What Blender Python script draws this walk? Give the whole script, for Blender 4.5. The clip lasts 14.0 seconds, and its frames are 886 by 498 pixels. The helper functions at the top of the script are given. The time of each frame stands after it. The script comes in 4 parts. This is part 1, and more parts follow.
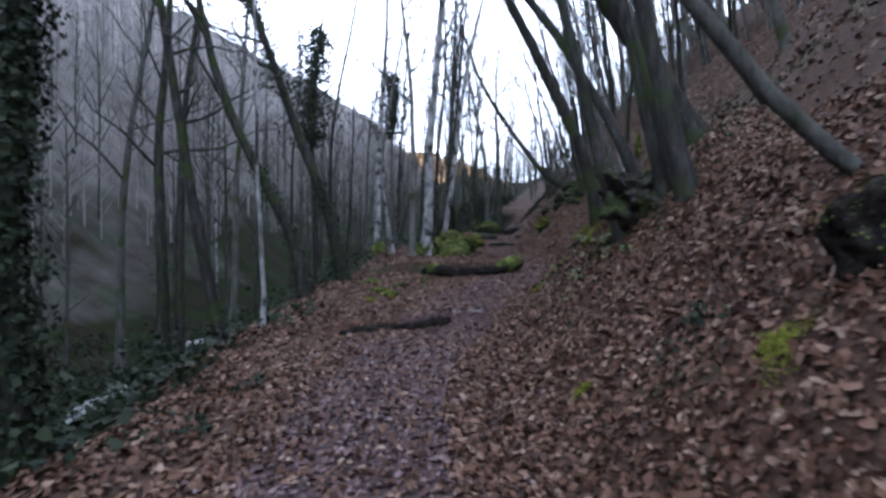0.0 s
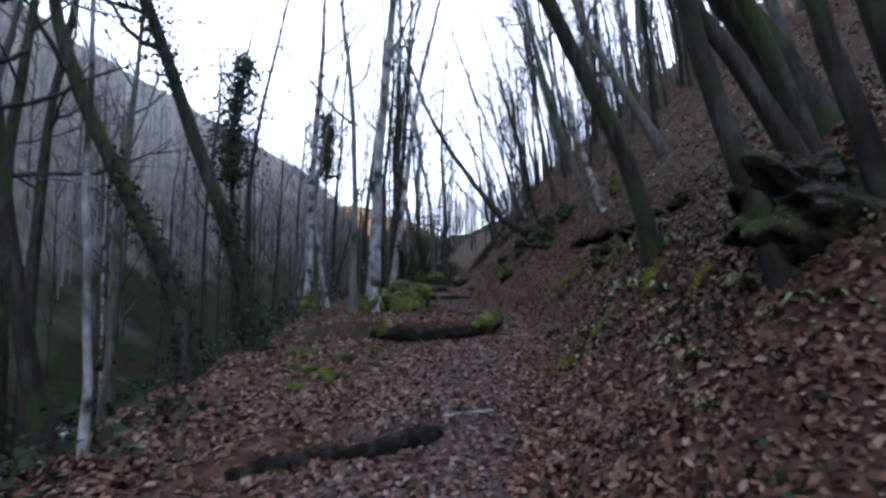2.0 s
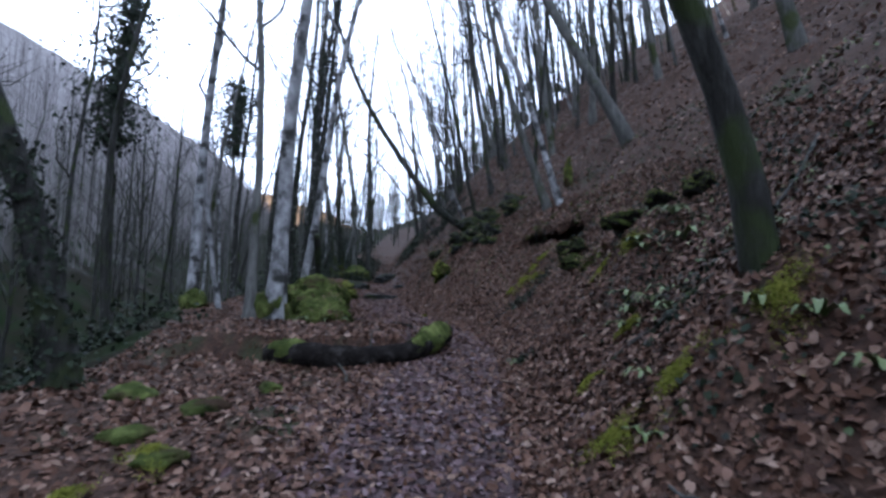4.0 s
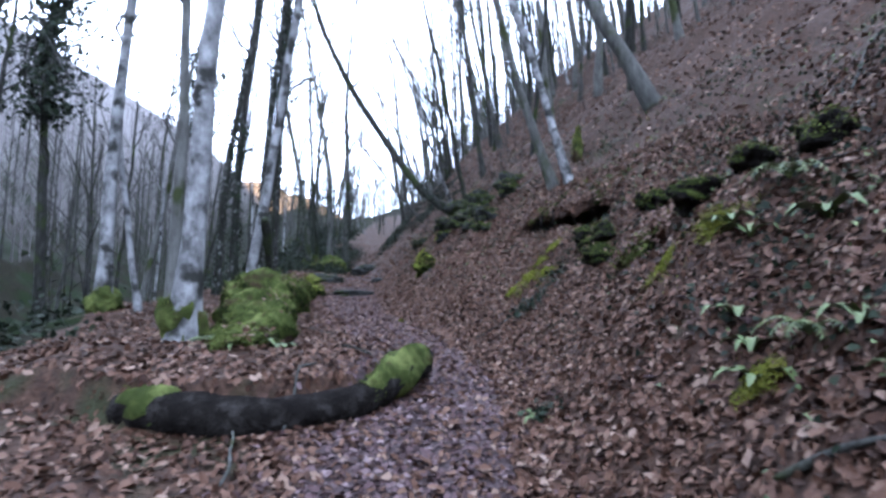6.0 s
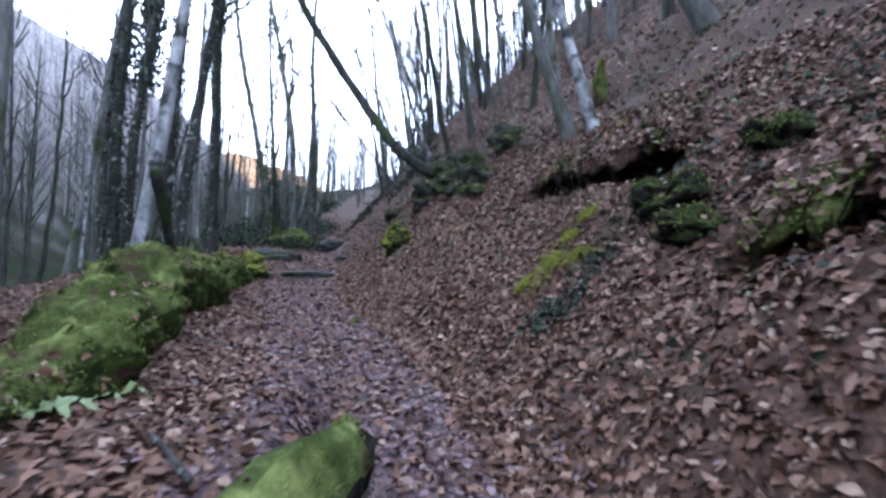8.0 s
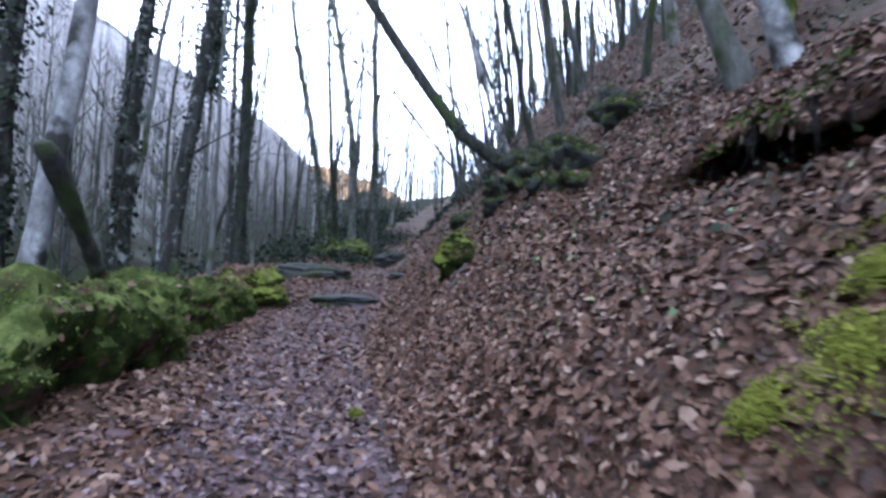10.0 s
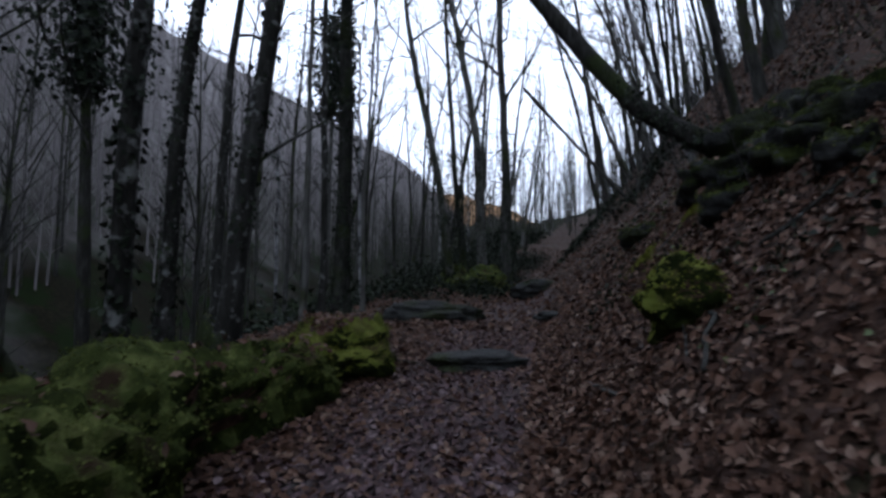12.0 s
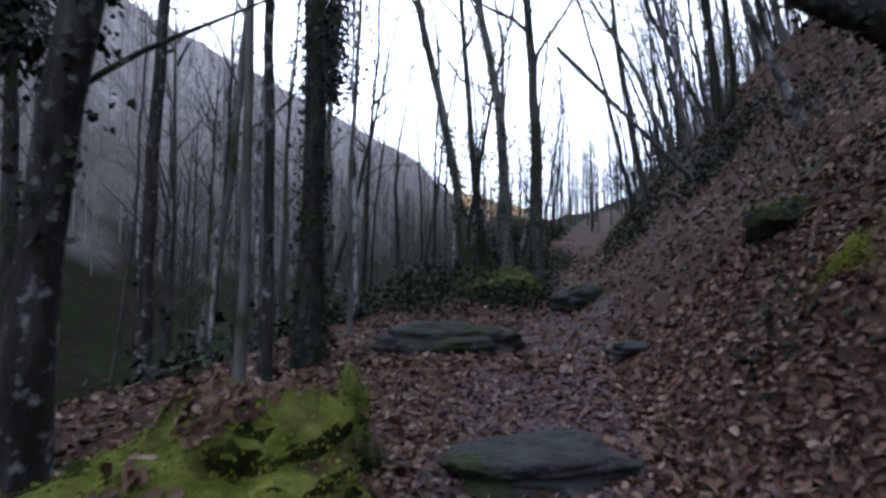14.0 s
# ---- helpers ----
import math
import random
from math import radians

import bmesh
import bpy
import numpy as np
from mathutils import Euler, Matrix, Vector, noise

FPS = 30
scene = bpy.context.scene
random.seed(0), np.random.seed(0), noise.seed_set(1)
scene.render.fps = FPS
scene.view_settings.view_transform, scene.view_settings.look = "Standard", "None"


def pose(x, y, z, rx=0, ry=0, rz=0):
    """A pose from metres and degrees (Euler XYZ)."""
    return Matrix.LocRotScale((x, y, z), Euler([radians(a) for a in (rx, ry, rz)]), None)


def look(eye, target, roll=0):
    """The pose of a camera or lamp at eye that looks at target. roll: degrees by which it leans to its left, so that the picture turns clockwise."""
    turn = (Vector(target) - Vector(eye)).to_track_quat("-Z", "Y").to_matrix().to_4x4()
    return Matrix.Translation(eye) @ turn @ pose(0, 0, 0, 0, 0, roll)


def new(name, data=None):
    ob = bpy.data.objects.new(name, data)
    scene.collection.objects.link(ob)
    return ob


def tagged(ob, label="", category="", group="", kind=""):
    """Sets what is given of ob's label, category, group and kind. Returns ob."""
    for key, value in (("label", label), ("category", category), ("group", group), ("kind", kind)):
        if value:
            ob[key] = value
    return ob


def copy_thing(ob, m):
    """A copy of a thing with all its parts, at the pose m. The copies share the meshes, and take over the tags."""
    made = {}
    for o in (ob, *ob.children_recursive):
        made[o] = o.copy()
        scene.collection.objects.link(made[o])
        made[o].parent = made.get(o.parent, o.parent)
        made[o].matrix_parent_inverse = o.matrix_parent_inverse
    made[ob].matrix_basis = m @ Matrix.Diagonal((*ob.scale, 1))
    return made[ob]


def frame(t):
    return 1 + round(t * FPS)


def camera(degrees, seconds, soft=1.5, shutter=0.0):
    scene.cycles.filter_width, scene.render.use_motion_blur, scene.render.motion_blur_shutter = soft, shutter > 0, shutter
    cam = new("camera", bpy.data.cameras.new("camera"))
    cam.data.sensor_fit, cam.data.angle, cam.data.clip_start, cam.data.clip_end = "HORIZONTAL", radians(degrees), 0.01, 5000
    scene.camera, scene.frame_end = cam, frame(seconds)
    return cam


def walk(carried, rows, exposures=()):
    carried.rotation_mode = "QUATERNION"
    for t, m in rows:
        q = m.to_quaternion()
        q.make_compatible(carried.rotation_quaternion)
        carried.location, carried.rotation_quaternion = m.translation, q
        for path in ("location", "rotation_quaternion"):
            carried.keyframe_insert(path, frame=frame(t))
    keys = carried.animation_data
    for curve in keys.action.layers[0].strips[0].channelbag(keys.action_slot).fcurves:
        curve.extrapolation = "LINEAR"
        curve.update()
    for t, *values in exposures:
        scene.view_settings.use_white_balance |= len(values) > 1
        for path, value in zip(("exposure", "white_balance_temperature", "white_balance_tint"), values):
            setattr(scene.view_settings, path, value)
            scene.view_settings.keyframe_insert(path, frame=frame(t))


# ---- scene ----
cam = camera(79.5, 14.0, soft=2.9, shutter=0.35)
METRES, EYE, TILT, LEAN, TURN = 22.0, 1.32, 0.0, 0.0, 0.0
ROWS = [
    (0.0, 0.0, 0.0, 0.0, 0.0, 0.0, 0.0),
    (0.5, -0.0069, 0.0434, -0.0004, -0.64, 0.56, 0.14),
    (1.0, -0.0136, 0.0839, 0.0004, -2.41, 0.21, 0.58),
    (1.5, -0.0172, 0.1243, 0.0002, -4.68, 2.51, 0.86),
    (2.0, -0.0199, 0.1627, -0.0002, -7.14, 5.77, 0.53),
    (2.5, -0.0229, 0.2005, 0.0005, -9.94, 6.18, 0.29),
    (3.0, -0.0232, 0.2376, 0.0008, -12.82, 5.41, -0.36),
    (3.5, -0.0185, 0.2685, 0.0035, -14.8, 5.14, -0.97),
    (4.0, -0.0121, 0.2964, 0.0069, -16.02, 5.43, -1.16),
    (6.5, 0.0377, 0.4445, 0.0192, -18.12, 3.13, -1.11),
    (7.0, 0.0481, 0.4794, 0.021, -19.72, 1.44, -1.36),
    (9.5, 0.1163, 0.652, 0.031, -14.42, 2.38, -3.11),
    (10.0, 0.1246, 0.6891, 0.035, -10.25, 2.43, -2.26),
    (10.5, 0.1277, 0.7242, 0.0376, -5.76, 4.87, -1.85),
    (11.0, 0.1282, 0.7606, 0.0397, -1.89, 7.29, -1.75),
    (11.5, 0.1271, 0.7965, 0.042, 1.95, 6.66, -1.06),
    (12.0, 0.1237, 0.8318, 0.0454, 3.65, 4.61, -0.54),
    (12.5, 0.1211, 0.8697, 0.0474, 4.56, 3.42, 0.13),
    (13.0, 0.1168, 0.9066, 0.0503, 5.07, 2.82, 0.52),
    (13.5, 0.1129, 0.9381, 0.053, 5.28, 3.34, 0.23),
    (14.0, 0.111, 0.9704, 0.0556, 5.06, 4.49, -0.01),
]
walk(cam, [(t, pose(0, 0, EYE, TILT, LEAN, TURN) @ pose(METRES * x, METRES * y, METRES * z, 90 + pitch, roll, yaw)) for t, x, y, z, yaw, pitch, roll in ROWS],
     exposures=[(0.0, 1.58, 6140, 15), (0.5, 1.66, 6140, 15), (1.0, 1.58, 6140, 15), (1.5, 1.67, 6140, 15), (2.0, 1.24, 6140, 15), (2.5, 0.71, 6200, 15), (3.0, 0.61, 6200, 15), (3.5, 0.86, 6200, 15), (4.0, 1.46, 5850, 15), (6.5, 2.54, 5750, 15), (7.0, 2.36, 5750, 15), (9.5, 2.96, 5750, 15), (10.0, 2.61, 5750, 15), (10.5, 2.19, 6000, 15), (11.0, 1.76, 6050, 15), (11.5, 0.73, 6300, 15), (12.0, 0.31, 6300, 15), (12.5, 0.31, 6300, 15), (13.0, 0.54, 6300, 15), (13.5, 0.81, 6150, 15), (14.0, 1.27, 6150, 15)])

# ---- world and light ----
world = bpy.data.worlds.new("overcast_dusk")
scene.world = world
world.use_nodes = True
wn, wl = world.node_tree.nodes, world.node_tree.links
background = wn["Background"]
sky = wn.new("ShaderNodeTexSky")
sky.sky_type, sky.sun_disc = "NISHITA", False
sky.sun_elevation, sky.sun_rotation = radians(6), radians(225)
veil = wn.new("ShaderNodeMix")
veil.data_type = "RGBA"
cloud = wn.new("ShaderNodeTexNoise")
cloud.inputs["Scale"].default_value, cloud.inputs["Detail"].default_value = 2.2, 5
cover = wn.new("ShaderNodeMapRange")
cover.inputs["From Min"].default_value, cover.inputs["From Max"].default_value = .3, .7
cover.inputs["To Min"].default_value, cover.inputs["To Max"].default_value = .72, .95
wl.new(cloud.outputs["Fac"], cover.inputs["Value"])
wl.new(cover.outputs["Result"], veil.inputs["Factor"])
wl.new(sky.outputs["Color"], veil.inputs["A"])
veil.inputs["B"].default_value = (14.5, 16.8, 20.4, 1)
wl.new(veil.outputs["Result"], background.inputs["Color"])
background.inputs["Strength"].default_value = .1

sun = new("sun", bpy.data.lights.new("sun", "SUN"))
sun.data.energy, sun.data.angle, sun.data.color = 2.0, radians(.6), (1, .72, .45)
sun.matrix_world = look((-70, -70, 10.4), (0, 0, 0))

# ---- materials ----


def material(name, colors, scale=4.0, detail=6.0, rough=.85, bump=.3, bump_scale=40.0, island=0.0, per_object=0.0, stretch=(1, 1, 1), patch=None, damp=.72):
    """Noise through a colour ramp, with grain in relief. patch: a second colour, its noise scale and its cover.
    damp: how much the wet darkens the dry colours."""
    m = bpy.data.materials.new(name)
    m.use_nodes = True
    damp *= .69
    n, l = m.node_tree.nodes, m.node_tree.links
    shader = n["Principled BSDF"]
    shader.inputs["Specular IOR Level"].default_value = .02 if rough > .92 else .12 if rough > .6 else .3
    place = n.new("ShaderNodeNewGeometry")
    mapped = n.new("ShaderNodeMapping")
    mapped.inputs["Scale"].default_value = stretch
    l.new(place.outputs["Position"], mapped.inputs["Vector"])
    grain = n.new("ShaderNodeTexNoise")
    grain.inputs["Scale"].default_value, grain.inputs["Detail"].default_value = scale, detail
    grain.inputs["Roughness"].default_value = .65
    l.new(mapped.outputs["Vector"], grain.inputs["Vector"])
    value = grain.outputs["Fac"]
    for amount, source in ((island, place.outputs["Random Per Island"]), (per_object, None)):
        if amount:
            if source is None:
                source = n.new("ShaderNodeObjectInfo").outputs["Random"]
            mix = n.new("ShaderNodeMix")
            mix.inputs["Factor"].default_value = amount
            l.new(value, mix.inputs["A"])
            l.new(source, mix.inputs["B"])
            value = mix.outputs["Result"]
    ramp = n.new("ShaderNodeValToRGB")
    lo, hi = (.3, .7) if not island else (.1, .9)
    for i, c in enumerate(colors):
        at = lo + (hi - lo) * i / (len(colors) - 1)
        e = ramp.color_ramp.elements[i] if i < 2 else ramp.color_ramp.elements.new(at)
        e.position, e.color = at, (*(damp * v for v in c), 1)
    l.new(value, ramp.inputs["Fac"])
    color = ramp.outputs["Color"]
    if patch:
        tint, pscale, cut = patch
        spots = n.new("ShaderNodeTexNoise")
        spots.inputs["Scale"].default_value, spots.inputs["Detail"].default_value = pscale, 5
        l.new(place.outputs["Position"], spots.inputs["Vector"])
        edge = n.new("ShaderNodeMapRange")
        edge.inputs["From Min"].default_value, edge.inputs["From Max"].default_value = cut - .05, cut + .07
        l.new(spots.outputs["Fac"], edge.inputs["Value"])
        over = n.new("ShaderNodeMix")
        over.data_type = "RGBA"
        l.new(edge.outputs["Result"], over.inputs["Factor"])
        l.new(color, over.inputs["A"])
        over.inputs["B"].default_value = (*(damp * v for v in tint), 1)
        color = over.outputs["Result"]
    l.new(color, shader.inputs["Base Color"])
    wear = n.new("ShaderNodeMapRange")
    wear.inputs["To Min"].default_value, wear.inputs["To Max"].default_value = max(rough - .12, 0), min(rough + .12, 1)
    l.new(grain.outputs["Fac"], wear.inputs["Value"])
    l.new(wear.outputs["Result"], shader.inputs["Roughness"])
    if bump:
        relief = n.new("ShaderNodeTexNoise")
        relief.inputs["Scale"].default_value, relief.inputs["Detail"].default_value = bump_scale, 4
        l.new(mapped.outputs["Vector"], relief.inputs["Vector"])
        bumped = n.new("ShaderNodeBump")
        bumped.inputs["Strength"].default_value, bumped.inputs["Distance"].default_value = bump, .03
        l.new(relief.outputs["Fac"], bumped.inputs["Height"])
        l.new(bumped.outputs["Normal"], shader.inputs["Normal"])
    return m


SOIL = material("leafy_soil", ((.012, .007, .005), (.05, .026, .017), (.11, .064, .044)), 14, 10, .9, .9, 26, patch=((.028, .03, .012), .9, .64))
TRAIL = material("trodden_leaves", ((.016, .010, .010), (.06, .038, .039), (.12, .082, .084)), 16, 10, .75, .9, 30, patch=((.028, .026, .022), 1.4, .64))
SLOPE = material("dark_undergrowth", ((.006, .006, .004), (.015, .014, .009), (.032, .029, .017)), 5, 10, .95, .8, 12, patch=((.012, .02, .007), .6, .52))
LEAF = material("dead_leaf", ((.014, .006, .004), (.05, .021, .012), (.10, .047, .029), (.17, .092, .062), (.36, .26, .205)), 3.2, 5, .62, .3, 70, island=.62)
WET_LEAF = material("wet_trodden_leaf", ((.018, .009, .009), (.066, .034, .035), (.105, .06, .063), (.16, .105, .109), (.30, .225, .23)), 3.2, 5, .62, .3, 70, island=.62)
BARK = material("grey_bark", ((.028, .027, .024), (.085, .085, .078), (.18, .18, .17)), 9, 8, .9, .9, 34, stretch=(1, 1, .25), per_object=.25, patch=((.04, .05, .018), 1.6, .58))
DARK = material("dark_bark", ((.008, .008, .007), (.026, .025, .022), (.075, .075, .07)), 9, 8, .9, .9, 34, stretch=(1, 1, .25), patch=((.03, .042, .014), 2, .56))
MOTTLED = material("lichen_bark", ((.008, .008, .007), (.024, .023, .02), (.07, .07, .065)), 9, 8, .9, .9, 34, stretch=(1, 1, .25), patch=((.24, .25, .24), 9, .62))
BIRCH = material("pale_bark", ((.06, .06, .058), (.24, .24, .245), (.46, .46, .47)), 5, 8, .8, .7, 26, stretch=(1, 1, .6), patch=((.03, .03, .027), 3.2, .54))
TWIG = material("twig", ((.035, .032, .03), (.10, .095, .09)), 6, 3, .9, 0)
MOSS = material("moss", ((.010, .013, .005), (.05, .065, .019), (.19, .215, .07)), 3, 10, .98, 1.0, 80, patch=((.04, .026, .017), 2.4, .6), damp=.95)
# darker moss; on steep faces of bank and boulders it paints in their shade
DARK_AND_SHADED_MOSS = material("dark_and_shaded_moss", ((.006, .009, .003), (.022, .03, .009), (.07, .085, .022)), 6, 10, .98, 1.0, 90)
BRIGHT_MOSS = material("bright_moss", ((.04, .055, .010), (.13, .155, .03), (.26, .28, .07)), 5, 10, .98, 1.0, 110, patch=((.05, .03, .022), 1.9, .58), damp=.85)
MOSS_TUFT = material("moss_tuft", ((.024, .031, .009), (.08, .098, .026), (.20, .22, .07)), 4, 6, .95, 0, island=.3, damp=.9)
BRIGHT_TUFT = material("bright_tuft", ((.045, .055, .010), (.13, .14, .024), (.26, .255, .055)), 4, 5, .95, 0, island=.3, damp=.9)
IVY = material("ivy_leaf", ((.005, .010, .005), (.014, .026, .012), (.038, .055, .025)), 3, 3, .7, 0, island=.7, damp=.52)
FERN = material("fern_leaf", ((.03, .055, .014), (.08, .12, .032), (.20, .225, .075)), 3, 3, .6, 0, island=.6)
STONE = material("wet_slate", ((.018, .019, .019), (.05, .052, .05), (.11, .115, .11)), 6, 10, .78, 1.0, 22, patch=((.04, .052, .016), 2.2, .56), damp=.42)
WOOD = material("rotten_wood", ((.006, .005, .005), (.014, .012, .011), (.05, .045, .042)), 8, 9, .95, 1.0, 28, patch=((.04, .055, .014), 1.8, .70))
# bark of the distant woods, paled because the haze is in this colour
HAZED_WOOD = material("far_woods", ((.15, .138, .138), (.21, .195, .195), (.29, .27, .268)), 2, 3, .95, 0, island=.6, damp=.85)
WATER = material("stream_water", ((.05, .06, .06), (.09, .10, .10)), 2, 3, .12, .25, 9)
HILL = material("sunlit_woods", ((.20, .13, .07), (.32, .20, .115), (.40, .28, .17)), .06, 8, .95, 0, damp=.85)



def thin_and_haze(m, colors, near, far):
    """Lets the ground cover of a material change to other colours across the valley, between two places along x, with a
    ragged border. The far colours hold the haze of distance too.
    """
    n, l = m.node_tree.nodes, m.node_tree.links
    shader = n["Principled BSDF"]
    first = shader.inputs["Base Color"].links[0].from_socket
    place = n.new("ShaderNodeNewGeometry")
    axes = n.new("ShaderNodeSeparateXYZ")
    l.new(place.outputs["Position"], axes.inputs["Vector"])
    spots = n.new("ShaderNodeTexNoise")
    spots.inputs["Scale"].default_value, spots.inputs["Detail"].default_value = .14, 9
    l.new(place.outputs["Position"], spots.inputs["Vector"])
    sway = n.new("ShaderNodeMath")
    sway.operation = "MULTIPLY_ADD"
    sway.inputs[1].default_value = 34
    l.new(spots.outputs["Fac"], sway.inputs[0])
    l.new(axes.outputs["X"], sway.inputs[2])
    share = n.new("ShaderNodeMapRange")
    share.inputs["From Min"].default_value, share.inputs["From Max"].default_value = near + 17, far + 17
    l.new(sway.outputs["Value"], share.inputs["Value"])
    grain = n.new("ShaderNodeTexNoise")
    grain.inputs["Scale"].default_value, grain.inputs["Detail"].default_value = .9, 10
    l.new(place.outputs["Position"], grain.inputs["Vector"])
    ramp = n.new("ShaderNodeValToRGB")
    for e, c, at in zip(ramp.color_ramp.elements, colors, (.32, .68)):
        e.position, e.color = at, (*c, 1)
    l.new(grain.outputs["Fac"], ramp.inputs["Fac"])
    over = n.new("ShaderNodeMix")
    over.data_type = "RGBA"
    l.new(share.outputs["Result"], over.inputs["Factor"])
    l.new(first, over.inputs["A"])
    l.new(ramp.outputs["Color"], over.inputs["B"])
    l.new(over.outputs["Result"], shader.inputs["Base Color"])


# far slope: grey scrub, with the haze of distance painted into its colour
thin_and_haze(SLOPE, ((.085, .079, .078), (.165, .154, .152)), -16, -42)

# ---- mesh helpers ----


def mesh_from(name, verts, faces, mat, smooth=True):
    """A mesh from arrays; all faces have the same number of corners, or faces is a list of such arrays."""
    faces = faces if isinstance(faces, list) else [faces]
    faces = [np.asarray(f, np.int32) for f in faces if len(f)]
    mesh = bpy.data.meshes.new(name)
    verts = np.asarray(verts, np.float32)
    mesh.vertices.add(len(verts))
    mesh.vertices.foreach_set("co", verts.ravel())
    loops = np.concatenate([f.ravel() for f in faces])
    sizes = np.concatenate([np.full(len(f), f.shape[1], np.int32) for f in faces])
    mesh.loops.add(len(loops))
    mesh.loops.foreach_set("vertex_index", loops)
    mesh.polygons.add(len(sizes))
    mesh.polygons.foreach_set("loop_start", np.concatenate([[0], np.cumsum(sizes)[:-1]]).astype(np.int32))
    mesh.polygons.foreach_set("loop_total", sizes)
    if smooth:
        mesh.polygons.foreach_set("use_smooth", np.ones(len(sizes), bool))
    mesh.update(calc_edges=True)
    mesh.validate()
    mesh.materials.append(mat)
    return mesh


def piece(name, verts, faces, mat, parent=None, label="", smooth=True, kind=""):
    ob = new(name, mesh_from(name, verts, faces, mat, smooth))
    if parent is not None:
        ob.parent = parent
    return tagged(ob, label, kind=kind)


def thing(name, x, y, z, label, category, group="", kind=""):
    ob = new(name)
    ob.empty_display_size = .2
    ob.location = (x, y, z)
    return tagged(ob, label, category, group, kind)


class Tubes:
    """Gathers tapered tubes into one set of arrays."""

    def __init__(self):
        self.v, self.f, self.n = [], [], 0

    def add(self, pts, radii, sides, rough=0.0, rng=None, cap=True):
        pts = np.asarray(pts, float)
        k = len(pts)
        ways = np.gradient(pts, axis=0)
        ways /= np.linalg.norm(ways, axis=1)[:, None] + 1e-9
        side = np.cross(ways, np.where(np.abs(ways[:, 2:3]) > .9, [[1.0, 0, 0]], [[0, 0, 1.0]]))
        side /= np.linalg.norm(side, axis=1)[:, None] + 1e-9
        up = np.cross(side, ways)
        a = np.arange(sides) * 2 * np.pi / sides
        rad = np.asarray(radii, float)[:, None] * np.ones((1, sides))
        if rough and rng is not None:
            rad = rad * (1 + rough * rng.standard_normal((1, sides)) * .6 + rough * rng.standard_normal((k, sides)) * .6)
        ring = pts[:, None] + rad[..., None] * (np.cos(a)[None, :, None] * side[:, None] + np.sin(a)[None, :, None] * up[:, None])
        i = np.arange(k - 1)[:, None] * sides + np.arange(sides)[None]
        j = np.arange(k - 1)[:, None] * sides + (np.arange(sides)[None] + 1) % sides
        quads = np.stack([i, j, j + sides, i + sides], -1).reshape(-1, 4) + self.n
        self.v.append(ring.reshape(-1, 3))
        self.f.append(quads)
        self.n += k * sides

    def arrays(self):
        return np.concatenate(self.v), np.concatenate(self.f)


def smooth_line(points, count):
    """Points evenly along a rounded line through the given ones."""
    p = np.asarray(points, float)
    s = np.concatenate([[0], np.cumsum(np.linalg.norm(np.diff(p, axis=0), axis=1))])
    t = np.linspace(0, s[-1], count)
    q = np.stack([np.interp(t, s, p[:, k]) for k in range(3)], 1)
    for _ in range(3):
        q[1:-1] = (q[:-2] + 2 * q[1:-1] + q[2:]) / 4
    return q


LEAF_V = np.array([(-.5, 0, .02), (-.2, .25, .08), (.2, .23, .10), (.5, 0, .05), (.2, -.23, .10), (-.2, -.25, .08)])
LEAF_Q = np.array([(0, 3, 2, 1), (0, 5, 4, 3)])
IVY_V = np.array([(0, 0, 0), (.15, .42, .03), (.5, .3, .06), (1, 0, 0), (.5, -.3, .06), (.15, -.42, .03)])
IVY_Q = np.array([(0, 3, 2, 1), (0, 5, 4, 3)])


def scatter(points, normals, sizes, rng, template, face_sets, tilt=.35, flat=1.0, ragged=.07):
    """Copies of a small template laid on points with given normals, joined."""
    n = len(points)
    nor = normals + tilt * rng.standard_normal((n, 3))
    nor /= np.linalg.norm(nor, axis=1)[:, None]
    ref = rng.standard_normal((n, 3))
    tx = np.cross(nor, ref)
    tx /= np.linalg.norm(tx, axis=1)[:, None] + 1e-9
    ty = np.cross(nor, tx)
    curl = rng.uniform(.3, 2.2, n)[:, None] * flat
    width = rng.uniform(.75, 1.3, n)[:, None]
    t = (template[None] + ragged * rng.standard_normal((n, len(template), 3)) * np.array([1, 1, .6])) * sizes[:, None, None]
    v = points[:, None] + t[..., 0:1] * tx[:, None] + t[..., 1:2] * (ty * width)[:, None] + t[..., 2:3] * (nor * curl)[:, None]
    m = len(template)
    faces = [(f[None] + (np.arange(n) * m)[:, None, None]).reshape(-1, f.shape[1]) for f in face_sets]
    return v.reshape(-1, 3), faces


def ground_normal(x, y):
    d = .08
    nx = -(ground(x + d, y) - ground(x - d, y)) / (2 * d)
    ny = -(ground(x, y + d) - ground(x, y - d)) / (2 * d)
    n = np.stack([nx, ny, np.ones_like(nx)], 1)
    return n / np.linalg.norm(n, axis=1)[:, None]


# ---- the lie of the land ----


def ease(a, b, v):
    s = np.clip((v - a) / (b - a), 0, 1)
    return s * s * (3 - 2 * s)


def path_x(y):
    """The middle of the trail."""
    return np.interp(y, (-40, -5, 0, 2.7, 5, 6.5, 9.8, 12, 14.3, 16, 18.3, 21.3, 24.5, 29, 34, 45, 60, 100, 200, 400),
                     (5, .4, 0, -.35, -.45, -.2, .75, 1.55, 2.35, 2.6, 2.65, 2.5, 2.9, 3.5, 4.3, 6.5, 10, 22, 60, 150))


def path_z(y):
    return np.interp(y, (-40, 0, 5.9, 8, 10, 13, 14.6, 18.3, 21.3, 24.5, 29, 34, 45, 60, 100, 400),
                     (-.6, -.1, -.1, .12, .38, .62, .75, .97, 1.17, 1.45, 1.9, 2.4, 3.6, 5.2, 9, 30))


